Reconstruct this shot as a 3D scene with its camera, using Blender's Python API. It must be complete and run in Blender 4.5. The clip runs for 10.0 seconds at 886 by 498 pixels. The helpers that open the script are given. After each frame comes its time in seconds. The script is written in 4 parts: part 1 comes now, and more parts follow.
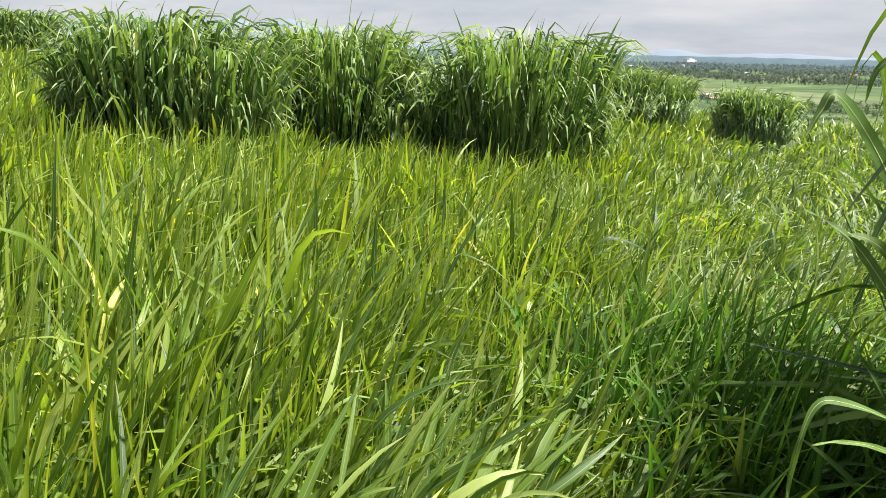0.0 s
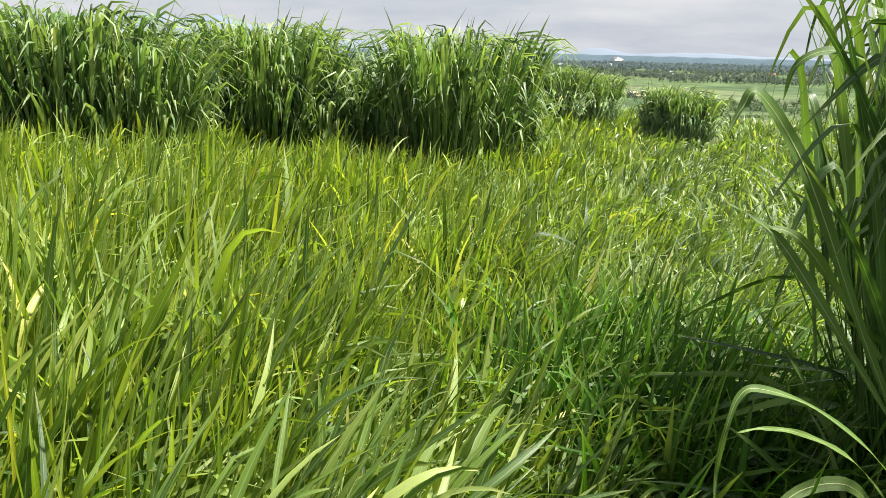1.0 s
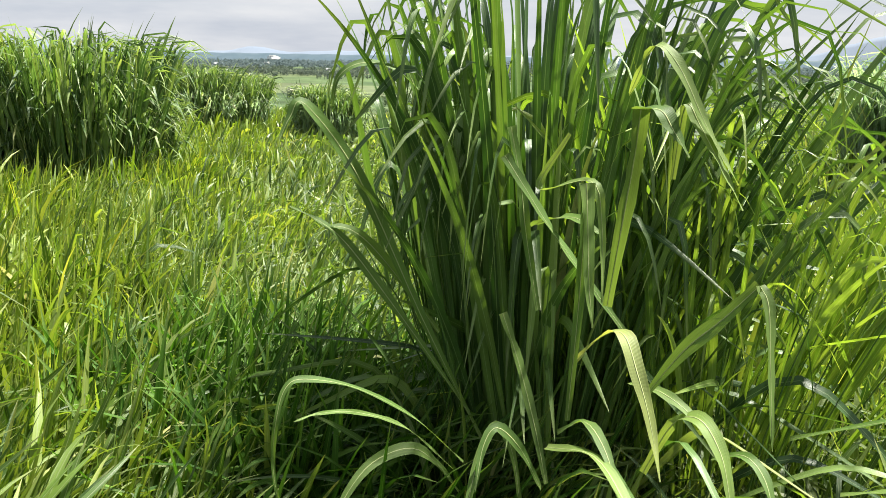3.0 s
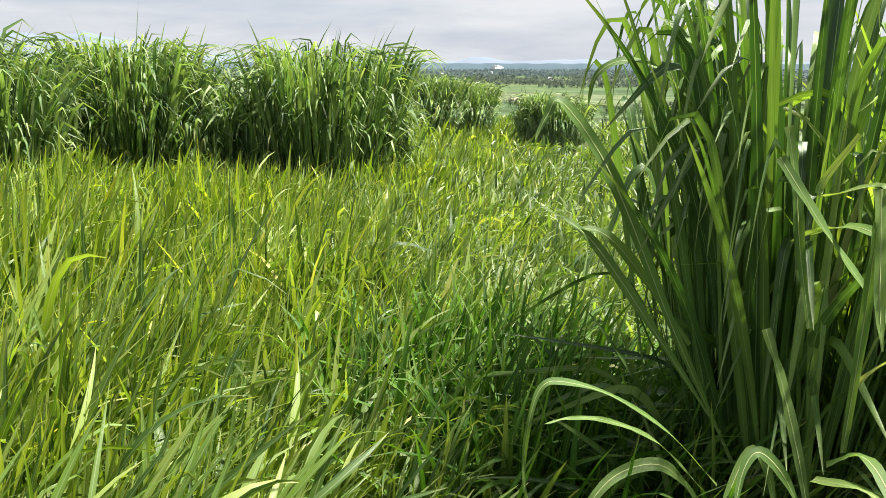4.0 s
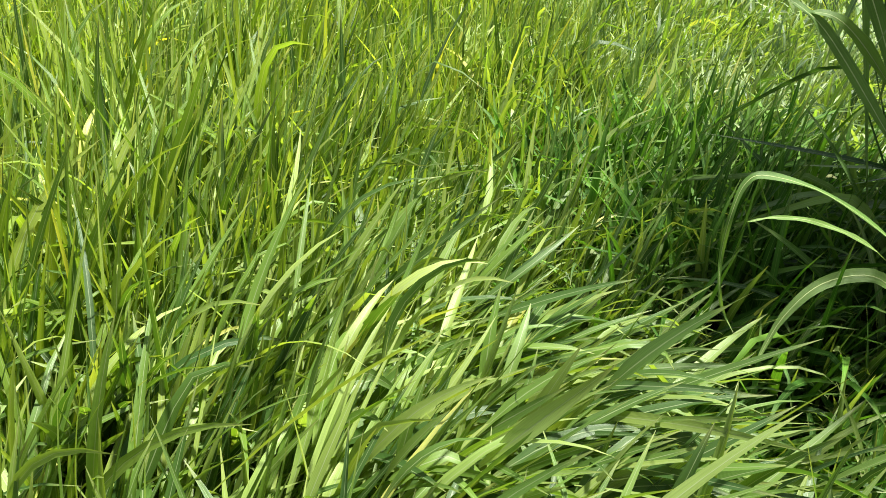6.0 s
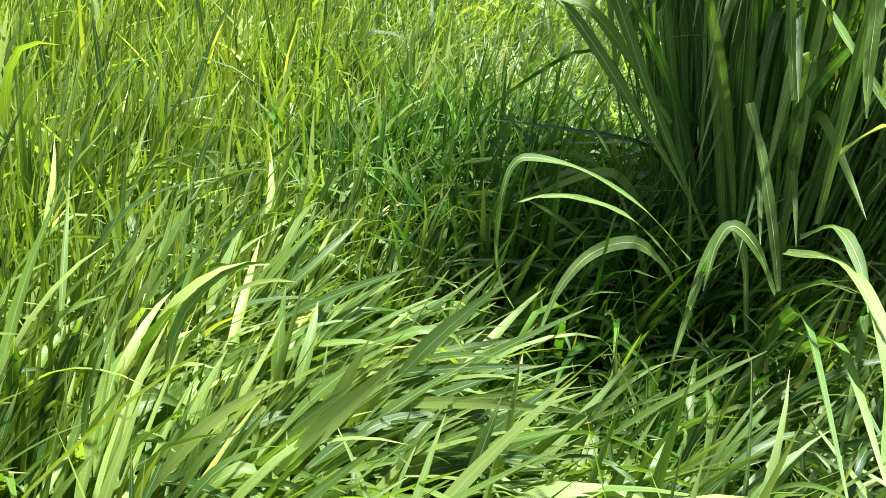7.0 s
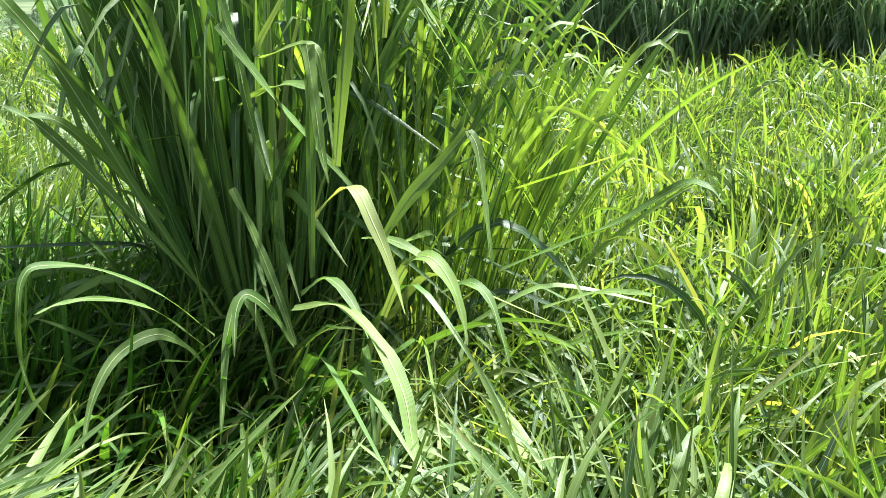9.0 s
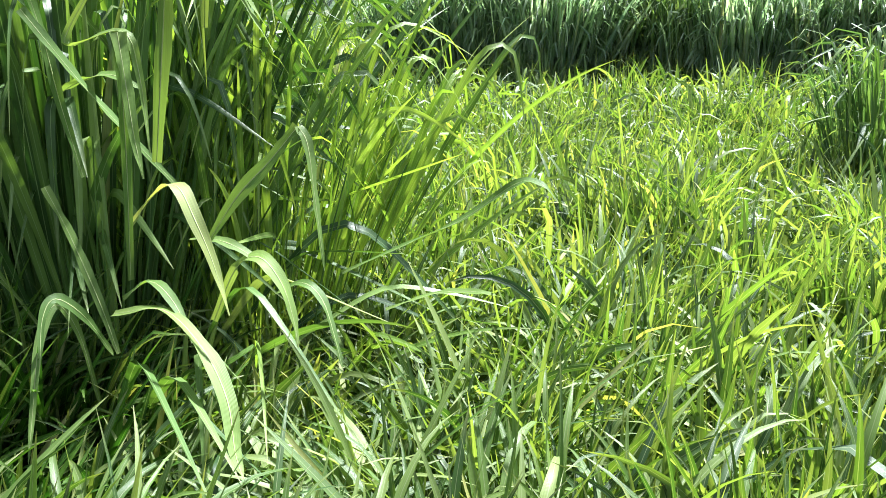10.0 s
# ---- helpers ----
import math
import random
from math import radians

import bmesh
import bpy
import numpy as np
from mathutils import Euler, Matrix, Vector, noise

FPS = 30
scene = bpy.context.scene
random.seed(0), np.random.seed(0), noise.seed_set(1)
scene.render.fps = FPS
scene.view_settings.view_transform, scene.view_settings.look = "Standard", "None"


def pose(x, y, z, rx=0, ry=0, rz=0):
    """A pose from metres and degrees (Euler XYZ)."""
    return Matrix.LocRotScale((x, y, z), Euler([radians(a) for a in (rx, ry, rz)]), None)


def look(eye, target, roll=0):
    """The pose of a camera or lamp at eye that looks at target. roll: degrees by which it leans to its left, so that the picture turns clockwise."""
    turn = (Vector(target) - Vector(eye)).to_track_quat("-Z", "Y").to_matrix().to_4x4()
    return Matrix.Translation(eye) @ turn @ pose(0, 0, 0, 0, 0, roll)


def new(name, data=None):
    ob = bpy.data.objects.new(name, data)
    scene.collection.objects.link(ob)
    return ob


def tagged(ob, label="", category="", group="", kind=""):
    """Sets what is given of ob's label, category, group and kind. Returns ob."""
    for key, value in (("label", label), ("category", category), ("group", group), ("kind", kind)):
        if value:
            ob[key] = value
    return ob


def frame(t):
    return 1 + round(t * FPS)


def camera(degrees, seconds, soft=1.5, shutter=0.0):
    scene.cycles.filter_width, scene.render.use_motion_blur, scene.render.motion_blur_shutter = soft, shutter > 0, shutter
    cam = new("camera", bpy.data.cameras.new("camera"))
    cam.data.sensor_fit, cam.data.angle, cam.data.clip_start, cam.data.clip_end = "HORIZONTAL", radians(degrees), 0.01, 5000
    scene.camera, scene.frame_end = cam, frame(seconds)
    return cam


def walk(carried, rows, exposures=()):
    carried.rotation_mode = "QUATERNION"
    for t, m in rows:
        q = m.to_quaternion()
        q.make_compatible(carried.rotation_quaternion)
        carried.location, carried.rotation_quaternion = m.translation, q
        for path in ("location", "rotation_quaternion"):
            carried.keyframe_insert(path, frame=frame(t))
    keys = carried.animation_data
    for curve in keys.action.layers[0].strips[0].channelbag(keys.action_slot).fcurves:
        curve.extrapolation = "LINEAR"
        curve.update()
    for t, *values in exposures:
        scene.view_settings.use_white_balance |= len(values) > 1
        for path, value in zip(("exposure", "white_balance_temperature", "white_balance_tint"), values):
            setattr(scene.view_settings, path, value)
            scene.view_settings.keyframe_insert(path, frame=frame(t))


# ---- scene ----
cam = camera(56.5, 10.0, soft=0.6)
PATH = [
    (0, (0.501, -0.173, 1.499), (-0.143, 1.662, 1.034), 1.2),
    (0.5, (0.493, -0.166, 1.498), (-0.085, 1.691, 1.031), 1.6),
    (1, (0.502, -0.164, 1.495), (0.011, 1.718, 1.029), 1.5),
    (1.5, (0.651, -0.237, 1.54), (0.685, 1.71, 1.082), 1.0),
    (2, (0.771, -0.214, 1.519), (1.062, 1.711, 1.059), 0.7),
    (3.3, (0.783, -0.214, 1.544), (1.046, 1.717, 1.096), 1.2),
    (3.5, (0.756, -0.207, 1.53), (0.981, 1.732, 1.093), 1.5),
    (4, (0.685, -0.173, 1.511), (0.447, 1.764, 1.073), 0.1),
    (4.5, (0.613, -0.138, 1.496), (-0.033, 1.701, 1.045), 0.7),
    (5, (0.596, -0.121, 1.47), (-0.148, 1.654, 0.925), 0.7),
    (5.5, (0.647, -0.14, 1.441), (-0.077, 1.565, 0.687), -0.9),
    (5.7, (0.665, -0.152, 1.438), (-0.041, 1.528, 0.612), -1.8),
    (7, (0.721, -0.125, 1.444), (0.522, 1.656, 0.556), -1.0),
    (7.5, (0.712, -0.174, 1.359), (0.992, 1.655, 0.599), 1.8),
    (8, (0.74, -0.203, 1.396), (1.252, 1.599, 0.697), 2.2),
    (8.5, (0.676, -0.226, 1.469), (1.444, 1.495, 0.8), 2.7),
    (9, (0.621, -0.292, 1.437), (1.592, 1.332, 0.79), 0.1),
    (9.5, (0.644, -0.333, 1.428), (1.787, 1.179, 0.789), 1.1),
    (10, (0.755, -0.345, 1.386), (1.957, 1.133, 0.776), 2.0),
]
LIGHT = ((0.0, 1.58, 6500, 10), (3.3, 1.70, 6500, 10), (5.0, 1.74, 6500, 9), (5.7, 1.76, 6500, 5), (6.8, 1.99, 6250, -1), (8.5, 2.05, 5950, 3), (10.0, 2.12, 5700, 11))     # seconds, stops, kelvin, tint
walk(cam, [(t, look(eye, target, roll)) for t, eye, target, roll in PATH], LIGHT)


# ---- world and sun ----
SUN_AZ, SUN_EL = 73.0, 61.0                     # degrees clockwise from +Y, and above the horizon
world = bpy.data.worlds.new("hazy_sky")
scene.world = world
world.use_nodes = True
wn, wl = world.node_tree.nodes, world.node_tree.links
wn.clear()
w_out = wn.new("ShaderNodeOutputWorld")
w_bg = wn.new("ShaderNodeBackground")
w_sky = wn.new("ShaderNodeTexSky")
w_sky.sky_type = "NISHITA"
w_sky.sun_disc = False
w_sky.sun_elevation, w_sky.sun_rotation = radians(SUN_EL), radians(SUN_AZ)
w_sky.dust_density, w_sky.air_density = 3.0, 1.2
w_co = wn.new("ShaderNodeTexCoord")
w_map = wn.new("ShaderNodeMapping")
w_map.inputs["Scale"].default_value = (1.6, 1.6, 9.0)
w_noise = wn.new("ShaderNodeTexNoise")
w_noise.inputs["Scale"].default_value = 2.2
w_noise.inputs["Detail"].default_value = 6.0
w_noise.inputs["Roughness"].default_value = 0.55
w_ramp = wn.new("ShaderNodeValToRGB")
w_ramp.color_ramp.elements[0].position, w_ramp.color_ramp.elements[0].color = 0.30, (0.80, 0.80, 0.80, 1)
w_ramp.color_ramp.elements[1].position, w_ramp.color_ramp.elements[1].color = 0.68, (0.99, 0.99, 0.99, 1)
w_mix = wn.new("ShaderNodeMix")
w_mix.data_type = "RGBA"
w_cloud = wn.new("ShaderNodeValToRGB")          # thin high cloud, grey below and white above
w_cloud.color_ramp.elements[0].position, w_cloud.color_ramp.elements[0].color = 0.36, (0.72, 0.79, 0.92, 1)
w_cloud.color_ramp.elements[1].position, w_cloud.color_ramp.elements[1].color = 0.62, (0.97, 0.99, 1.03, 1)
w_gain = wn.new("ShaderNodeVectorMath")
w_gain.operation = "SCALE"
wl.new(w_noise.outputs["Fac"], w_cloud.inputs["Fac"])
wl.new(w_cloud.outputs["Color"], w_gain.inputs[0])
wl.new(w_gain.outputs["Vector"], w_mix.inputs["B"])
w_bg.inputs["Strength"].default_value = 0.052
wl.new(w_co.outputs["Generated"], w_map.inputs["Vector"])
wl.new(w_map.outputs["Vector"], w_noise.inputs["Vector"])
wl.new(w_noise.outputs["Fac"], w_ramp.inputs["Fac"])
w_sep = wn.new("ShaderNodeSeparateXYZ")
w_up = wn.new("ShaderNodeMapRange")
w_up.inputs["From Min"].default_value, w_up.inputs["From Max"].default_value = 0.12, 0.75
w_up.inputs["To Min"].default_value, w_up.inputs["To Max"].default_value = 1.0, 0.8
w_mul = wn.new("ShaderNodeMath")
w_mul.operation = "MULTIPLY"
wl.new(w_co.outputs["Generated"], w_sep.inputs["Vector"])
wl.new(w_sep.outputs["Z"], w_up.inputs["Value"])
w_dim = wn.new("ShaderNodeMapRange")                   # the cloud glows most towards the horizon
w_dim.inputs["From Min"].default_value, w_dim.inputs["From Max"].default_value = 0.10, 0.8
w_dim.inputs["To Min"].default_value, w_dim.inputs["To Max"].default_value = 5.05, 3.0
wl.new(w_sep.outputs["Z"], w_dim.inputs["Value"])
wl.new(w_dim.outputs["Result"], w_gain.inputs["Scale"])
wl.new(w_up.outputs["Result"], w_mul.inputs[0])
wl.new(w_ramp.outputs["Color"], w_mul.inputs[1])
wl.new(w_mul.outputs["Value"], w_mix.inputs["Factor"])
wl.new(w_sky.outputs["Color"], w_mix.inputs["A"])
wl.new(w_mix.outputs["Result"], w_bg.inputs["Color"])
wl.new(w_bg.outputs["Background"], w_out.inputs["Surface"])

sun = new("sun", bpy.data.lights.new("sun", "SUN"))
sun.data.energy, sun.data.angle, sun.data.color = 5.0, radians(3.0), (1.0, 0.955, 0.87)
sun_way = Vector((math.sin(radians(SUN_AZ)) * math.cos(radians(SUN_EL)), math.cos(radians(SUN_AZ)) * math.cos(radians(SUN_EL)), math.sin(radians(SUN_EL))))
sun.matrix_world = look(sun_way * 50, (0, 0, 0))


# ---- materials ----
def node_material(name):
    m = bpy.data.materials.new(name)
    m.use_nodes = True
    nt = m.node_tree
    nt.nodes.clear()
    return m, nt.nodes, nt.links


def ramp_node(nodes, stops):
    r = nodes.new("ShaderNodeValToRGB")
    el = r.color_ramp.elements
    while len(el) < len(stops):
        el.new(0.5)
    for e, (p, c) in zip(el, stops):
        e.position, e.color = p, (*c, 1)
    return r


def leaf_material(name, dark, mid, light, dry, glow, gloss=0.42, dry_share=0.05, through_share=0.42, per="island", side_tint=None, shine=0.54):
    """A grass leaf: blade-to-blade colour, pale midrib, fine veins, dry tips, and light coming through it."""
    m, n, l = node_material(name)
    out = n.new("ShaderNodeOutputMaterial")
    uv = n.new("ShaderNodeUVMap")
    sep = n.new("ShaderNodeSeparateXYZ")
    l.new(uv.outputs["UV"], sep.inputs["Vector"])
    if per == "island":
        geo = n.new("ShaderNodeNewGeometry")
        rnd = geo.outputs["Random Per Island"]
    else:
        geo = n.new("ShaderNodeObjectInfo")
        rnd = geo.outputs["Random"]
    tone = ramp_node(n, [(0.0, dark), (0.5, mid), (1.0 - dry_share - 0.03, light), (1.0 - dry_share * 0.4, dry)])
    l.new(rnd, tone.inputs["Fac"])
    # patches of tone over the meadow
    co = n.new("ShaderNodeTexCoord")
    big = n.new("ShaderNodeTexNoise")
    big.inputs["Scale"].default_value = 3.5
    big.inputs["Detail"].default_value = 3
    l.new(co.outputs["Object"], big.inputs["Vector"])
    pmap = n.new("ShaderNodeMapRange")
    pmap.inputs["From Min"].default_value, pmap.inputs["From Max"].default_value = 0.35, 0.65
    pmap.inputs["To Min"].default_value, pmap.inputs["To Max"].default_value = 0.80, 1.18
    l.new(big.outputs["Fac"], pmap.inputs["Value"])
    hsv = n.new("ShaderNodeHueSaturation")
    l.new(pmap.outputs["Result"], hsv.inputs["Value"])
    l.new(tone.outputs["Color"], hsv.inputs["Color"])
    if side_tint:                                     # one side of the meadow is tinted lighter and yellower, over the tone
        at = n.new("ShaderNodeNewGeometry")
        ax = n.new("ShaderNodeSeparateXYZ")
        l.new(at.outputs["Position"], ax.inputs["Vector"])
        wob = n.new("ShaderNodeMath")
        wob.operation = "MULTIPLY_ADD"
        wob.inputs[1].default_value = 2.5
        l.new(big.outputs["Fac"], wob.inputs[0])
        l.new(ax.outputs["X"], wob.inputs[2])
        yr = n.new("ShaderNodeMapRange")
        yr.inputs["From Min"].default_value, yr.inputs["From Max"].default_value = 2.3, -0.6
        yr.inputs["To Min"].default_value, yr.inputs["To Max"].default_value = 0.0, 0.55
        l.new(wob.outputs["Value"], yr.inputs["Value"])
        ym = n.new("ShaderNodeMix")
        ym.data_type, ym.blend_type = "RGBA", "MULTIPLY"
        ym.inputs["B"].default_value = (*side_tint, 1)
        l.new(yr.outputs["Result"], ym.inputs["Factor"])
        l.new(tone.outputs["Color"], ym.inputs["A"])
        l.new(ym.outputs["Result"], hsv.inputs["Color"])
    # lengthwise: paler sheath at the foot, drying tip
    along = ramp_node(n, [(0.0, (0.25, 0.25, 0.25)), (0.2, (0.0, 0.0, 0.0)), (0.86, (0.0, 0.0, 0.0)), (1.0, (0.5, 0.5, 0.5))])
    l.new(sep.outputs["Y"], along.inputs["Fac"])
    mix1 = n.new("ShaderNodeMix")
    mix1.data_type = "RGBA"
    mix1.inputs["B"].default_value = (*dry, 1)
    l.new(along.outputs["Color"], mix1.inputs["Factor"])
    l.new(hsv.outputs["Color"], mix1.inputs["A"])
    # pale midrib
    rib = ramp_node(n, [(0.455, (0, 0, 0)), (0.485, (0.75, 0.75, 0.75)), (0.515, (0.75, 0.75, 0.75)), (0.545, (0, 0, 0))])
    l.new(sep.outputs["X"], rib.inputs["Fac"])
    mix2 = n.new("ShaderNodeMix")
    mix2.data_type = "RGBA"
    mix2.inputs["B"].default_value = (min(1, light[0] * 1.35), min(1, light[1] * 1.2), light[2] * 2.2, 1)
    l.new(rib.outputs["Color"], mix2.inputs["Factor"])
    l.new(mix1.outputs["Result"], mix2.inputs["A"])
    # veins along the blade
    wave = n.new("ShaderNodeTexWave")
    wave.bands_direction = "X"
    wave.inputs["Scale"].default_value = 5.0
    wave.inputs["Distortion"].default_value = 0.6
    l.new(uv.outputs["UV"], wave.inputs["Vector"])
    bump = n.new("ShaderNodeBump")
    bump.inputs["Strength"].default_value, bump.inputs["Distance"].default_value = 0.25, 0.002
    l.new(wave.outputs["Fac"], bump.inputs["Height"])
    smap = n.new("ShaderNodeMapping")
    smap.inputs["Scale"].default_value = (16.0, 1.6, 1.0)
    l.new(uv.outputs["UV"], smap.inputs["Vector"])
    shift = n.new("ShaderNodeCombineXYZ")
    far = n.new("ShaderNodeMath")
    far.operation = "MULTIPLY"
    far.inputs[1].default_value = 97.0
    l.new(rnd, far.inputs[0])
    l.new(far.outputs["Value"], shift.inputs["Z"])
    l.new(shift.outputs["Vector"], smap.inputs["Location"])
    streak = n.new("ShaderNodeTexNoise")
    streak.inputs["Scale"].default_value, streak.inputs["Detail"].default_value = 1.0, 4
    l.new(smap.outputs["Vector"], streak.inputs["Vector"])
    sr = n.new("ShaderNodeMapRange")
    sr.inputs["From Min"].default_value, sr.inputs["From Max"].default_value = 0.3, 0.7
    sr.inputs["To Min"].default_value, sr.inputs["To Max"].default_value = 0.84, 1.14
    l.new(streak.outputs["Fac"], sr.inputs["Value"])
    streaked = n.new("ShaderNodeHueSaturation")
    l.new(sr.outputs["Result"], streaked.inputs["Value"])
    l.new(mix2.outputs["Result"], streaked.inputs["Color"])
    pr = n.new("ShaderNodeBsdfPrincipled")
    pr.inputs["Roughness"].default_value = gloss
    pr.inputs["Specular IOR Level"].default_value = shine
    l.new(streaked.outputs["Color"], pr.inputs["Base Color"])
    l.new(bump.outputs["Normal"], pr.inputs["Normal"])
    tr = n.new("ShaderNodeBsdfTranslucent")
    tint = n.new("ShaderNodeMix")
    tint.data_type, tint.blend_type = "RGBA", "MULTIPLY"
    tint.inputs["Factor"].default_value = 1.0
    tint.inputs["B"].default_value = (*glow, 1)
    l.new(streaked.outputs["Color"], tint.inputs["A"])
    l.new(tint.outputs["Result"], tr.inputs["Color"])
    sh = n.new("ShaderNodeMixShader")
    sh.inputs["Fac"].default_value = through_share
    l.new(pr.outputs["BSDF"], sh.inputs[1])
    l.new(tr.outputs["BSDF"], sh.inputs[2])
    l.new(sh.outputs["Shader"], out.inputs["Surface"])
    return m


def plain_material(name, a, b, scale, rough=0.85, detail=5, bump_m=0.0, through_share=0.0):
    m, n, l = node_material(name)
    out = n.new("ShaderNodeOutputMaterial")
    co = n.new("ShaderNodeTexCoord")
    nz = n.new("ShaderNodeTexNoise")
    nz.inputs["Scale"].default_value, nz.inputs["Detail"].default_value = scale, detail
    r = ramp_node(n, [(0.3, a), (0.7, b)])
    pr = n.new("ShaderNodeBsdfPrincipled")
    pr.inputs["Roughness"].default_value = rough
    pr.inputs["Specular IOR Level"].default_value = 0.2
    l.new(co.outputs["Object"], nz.inputs["Vector"])
    l.new(nz.outputs["Fac"], r.inputs["Fac"])
    l.new(r.outputs["Color"], pr.inputs["Base Color"])
    if bump_m:
        bp = n.new("ShaderNodeBump")
        bp.inputs["Distance"].default_value = bump_m
        l.new(nz.outputs["Fac"], bp.inputs["Height"])
        l.new(bp.outputs["Normal"], pr.inputs["Normal"])
    last = pr.outputs["BSDF"]
    if through_share:                              # thin leaves let light through
        tr = n.new("ShaderNodeBsdfTranslucent")
        sh = n.new("ShaderNodeMixShader")
        sh.inputs["Fac"].default_value = through_share
        l.new(r.outputs["Color"], tr.inputs["Color"])
        l.new(last, sh.inputs[1])
        l.new(tr.outputs["BSDF"], sh.inputs[2])
        last = sh.outputs["Shader"]
    l.new(last, out.inputs["Surface"])
    return m


GRASS = ((0.034, 0.082, 0.020), (0.125, 0.212, 0.042), (0.245, 0.320, 0.100), (0.44, 0.44, 0.15), (1.40, 1.40, 0.40))
MEADOW = leaf_material("meadow_leaf", *GRASS, 0.44, 0.002, 0.46, "island", (1.62, 1.50, 0.12), 0.65)
MEADOW_ONE = leaf_material("meadow_leaf_single", *GRASS, 0.42, 0.001, 0.46, "object", (1.62, 1.50, 0.12), 0.65)
TALL = ((0.036, 0.084, 0.024), (0.092, 0.170, 0.040), (0.19, 0.28, 0.075), (0.27, 0.30, 0.12), (1.3, 1.5, 0.4))
CANE = leaf_material("tall_grass_leaf", *TALL, 0.40, 0.006, 0.24)
CANE_ONE = leaf_material("tall_grass_leaf_single", *TALL, 0.40, 0.006, 0.24, "object")
# paled and blued: haze and glare over the hedge row go into this colour
CANE_SOFT = leaf_material("hazed_outer_leaf", (0.12, 0.20, 0.11), (0.24, 0.34, 0.19), (0.40, 0.49, 0.30), (0.33, 0.34, 0.14), (1.3, 1.4, 0.9), 0.34, 0.02, 0.55)
# a dark green grass, its colour deepened to carry the tussock's shade
BROAD = leaf_material("broad_dark_shade_leaf", (0.030, 0.085, 0.010), (0.062, 0.150, 0.016), (0.125, 0.24, 0.028), (0.25, 0.28, 0.10), (1.2, 1.4, 0.5), 0.55, 0.015, 0.34, shine=0.25)
CANE_FAR = leaf_material("row_grass_leaf", (0.042, 0.09, 0.034), (0.115, 0.20, 0.064), (0.29, 0.38, 0.14), (0.30, 0.32, 0.14), (1.3, 1.4, 0.5), 0.40, 0.01, 0.36, shine=0.35)
CANE_PALE = leaf_material("old_tall_leaf", (0.095, 0.180, 0.038), (0.135, 0.230, 0.052), (0.20, 0.295, 0.075), (0.36, 0.40, 0.13), (1.5, 1.35, 0.6), 0.52, 0.004, 0.42, "object", shine=0.4)
# lighter copy of the tall leaf: sunlight on the second tussock painted in
LIT_TALL = ((0.105, 0.19, 0.038), (0.185, 0.295, 0.056), (0.29, 0.395, 0.090), (0.36, 0.37, 0.13), (1.45, 1.5, 0.4))
CANE_LIT = leaf_material("lit_tall_leaf", *LIT_TALL, 0.42, 0.004, 0.44)
CANE_LIT_ONE = leaf_material("lit_tall_leaf_single", *LIT_TALL, 0.42, 0.004, 0.44, "object")
DRY = plain_material("dry_leaf", (0.24, 0.16, 0.07), (0.45, 0.34, 0.16), 30.0, 0.8)
RIB = plain_material("midrib", (0.30, 0.36, 0.14), (0.40, 0.44, 0.20), 40.0, 0.5)
STEM = plain_material("cane_stem", (0.05, 0.12, 0.028), (0.12, 0.19, 0.05), 14.0, 0.5)
WALLWHITE = plain_material("limewash", (0.72, 0.72, 0.70), (0.82, 0.82, 0.80), 0.4, 0.8)
ROOFRED = plain_material("roof_tile", (0.16, 0.09, 0.07), (0.24, 0.14, 0.10), 0.8, 0.8)
ROOFGREY = plain_material("roof_sheet", (0.35, 0.36, 0.38), (0.5, 0.5, 0.52), 0.5, 0.6)
GLASSDARK = plain_material("window_dark", (0.03, 0.035, 0.04), (0.06, 0.065, 0.07), 0.5, 0.3)
TRACK = plain_material("dirt_track", (0.36, 0.28, 0.19), (0.50, 0.41, 0.29), 0.5, 0.95)


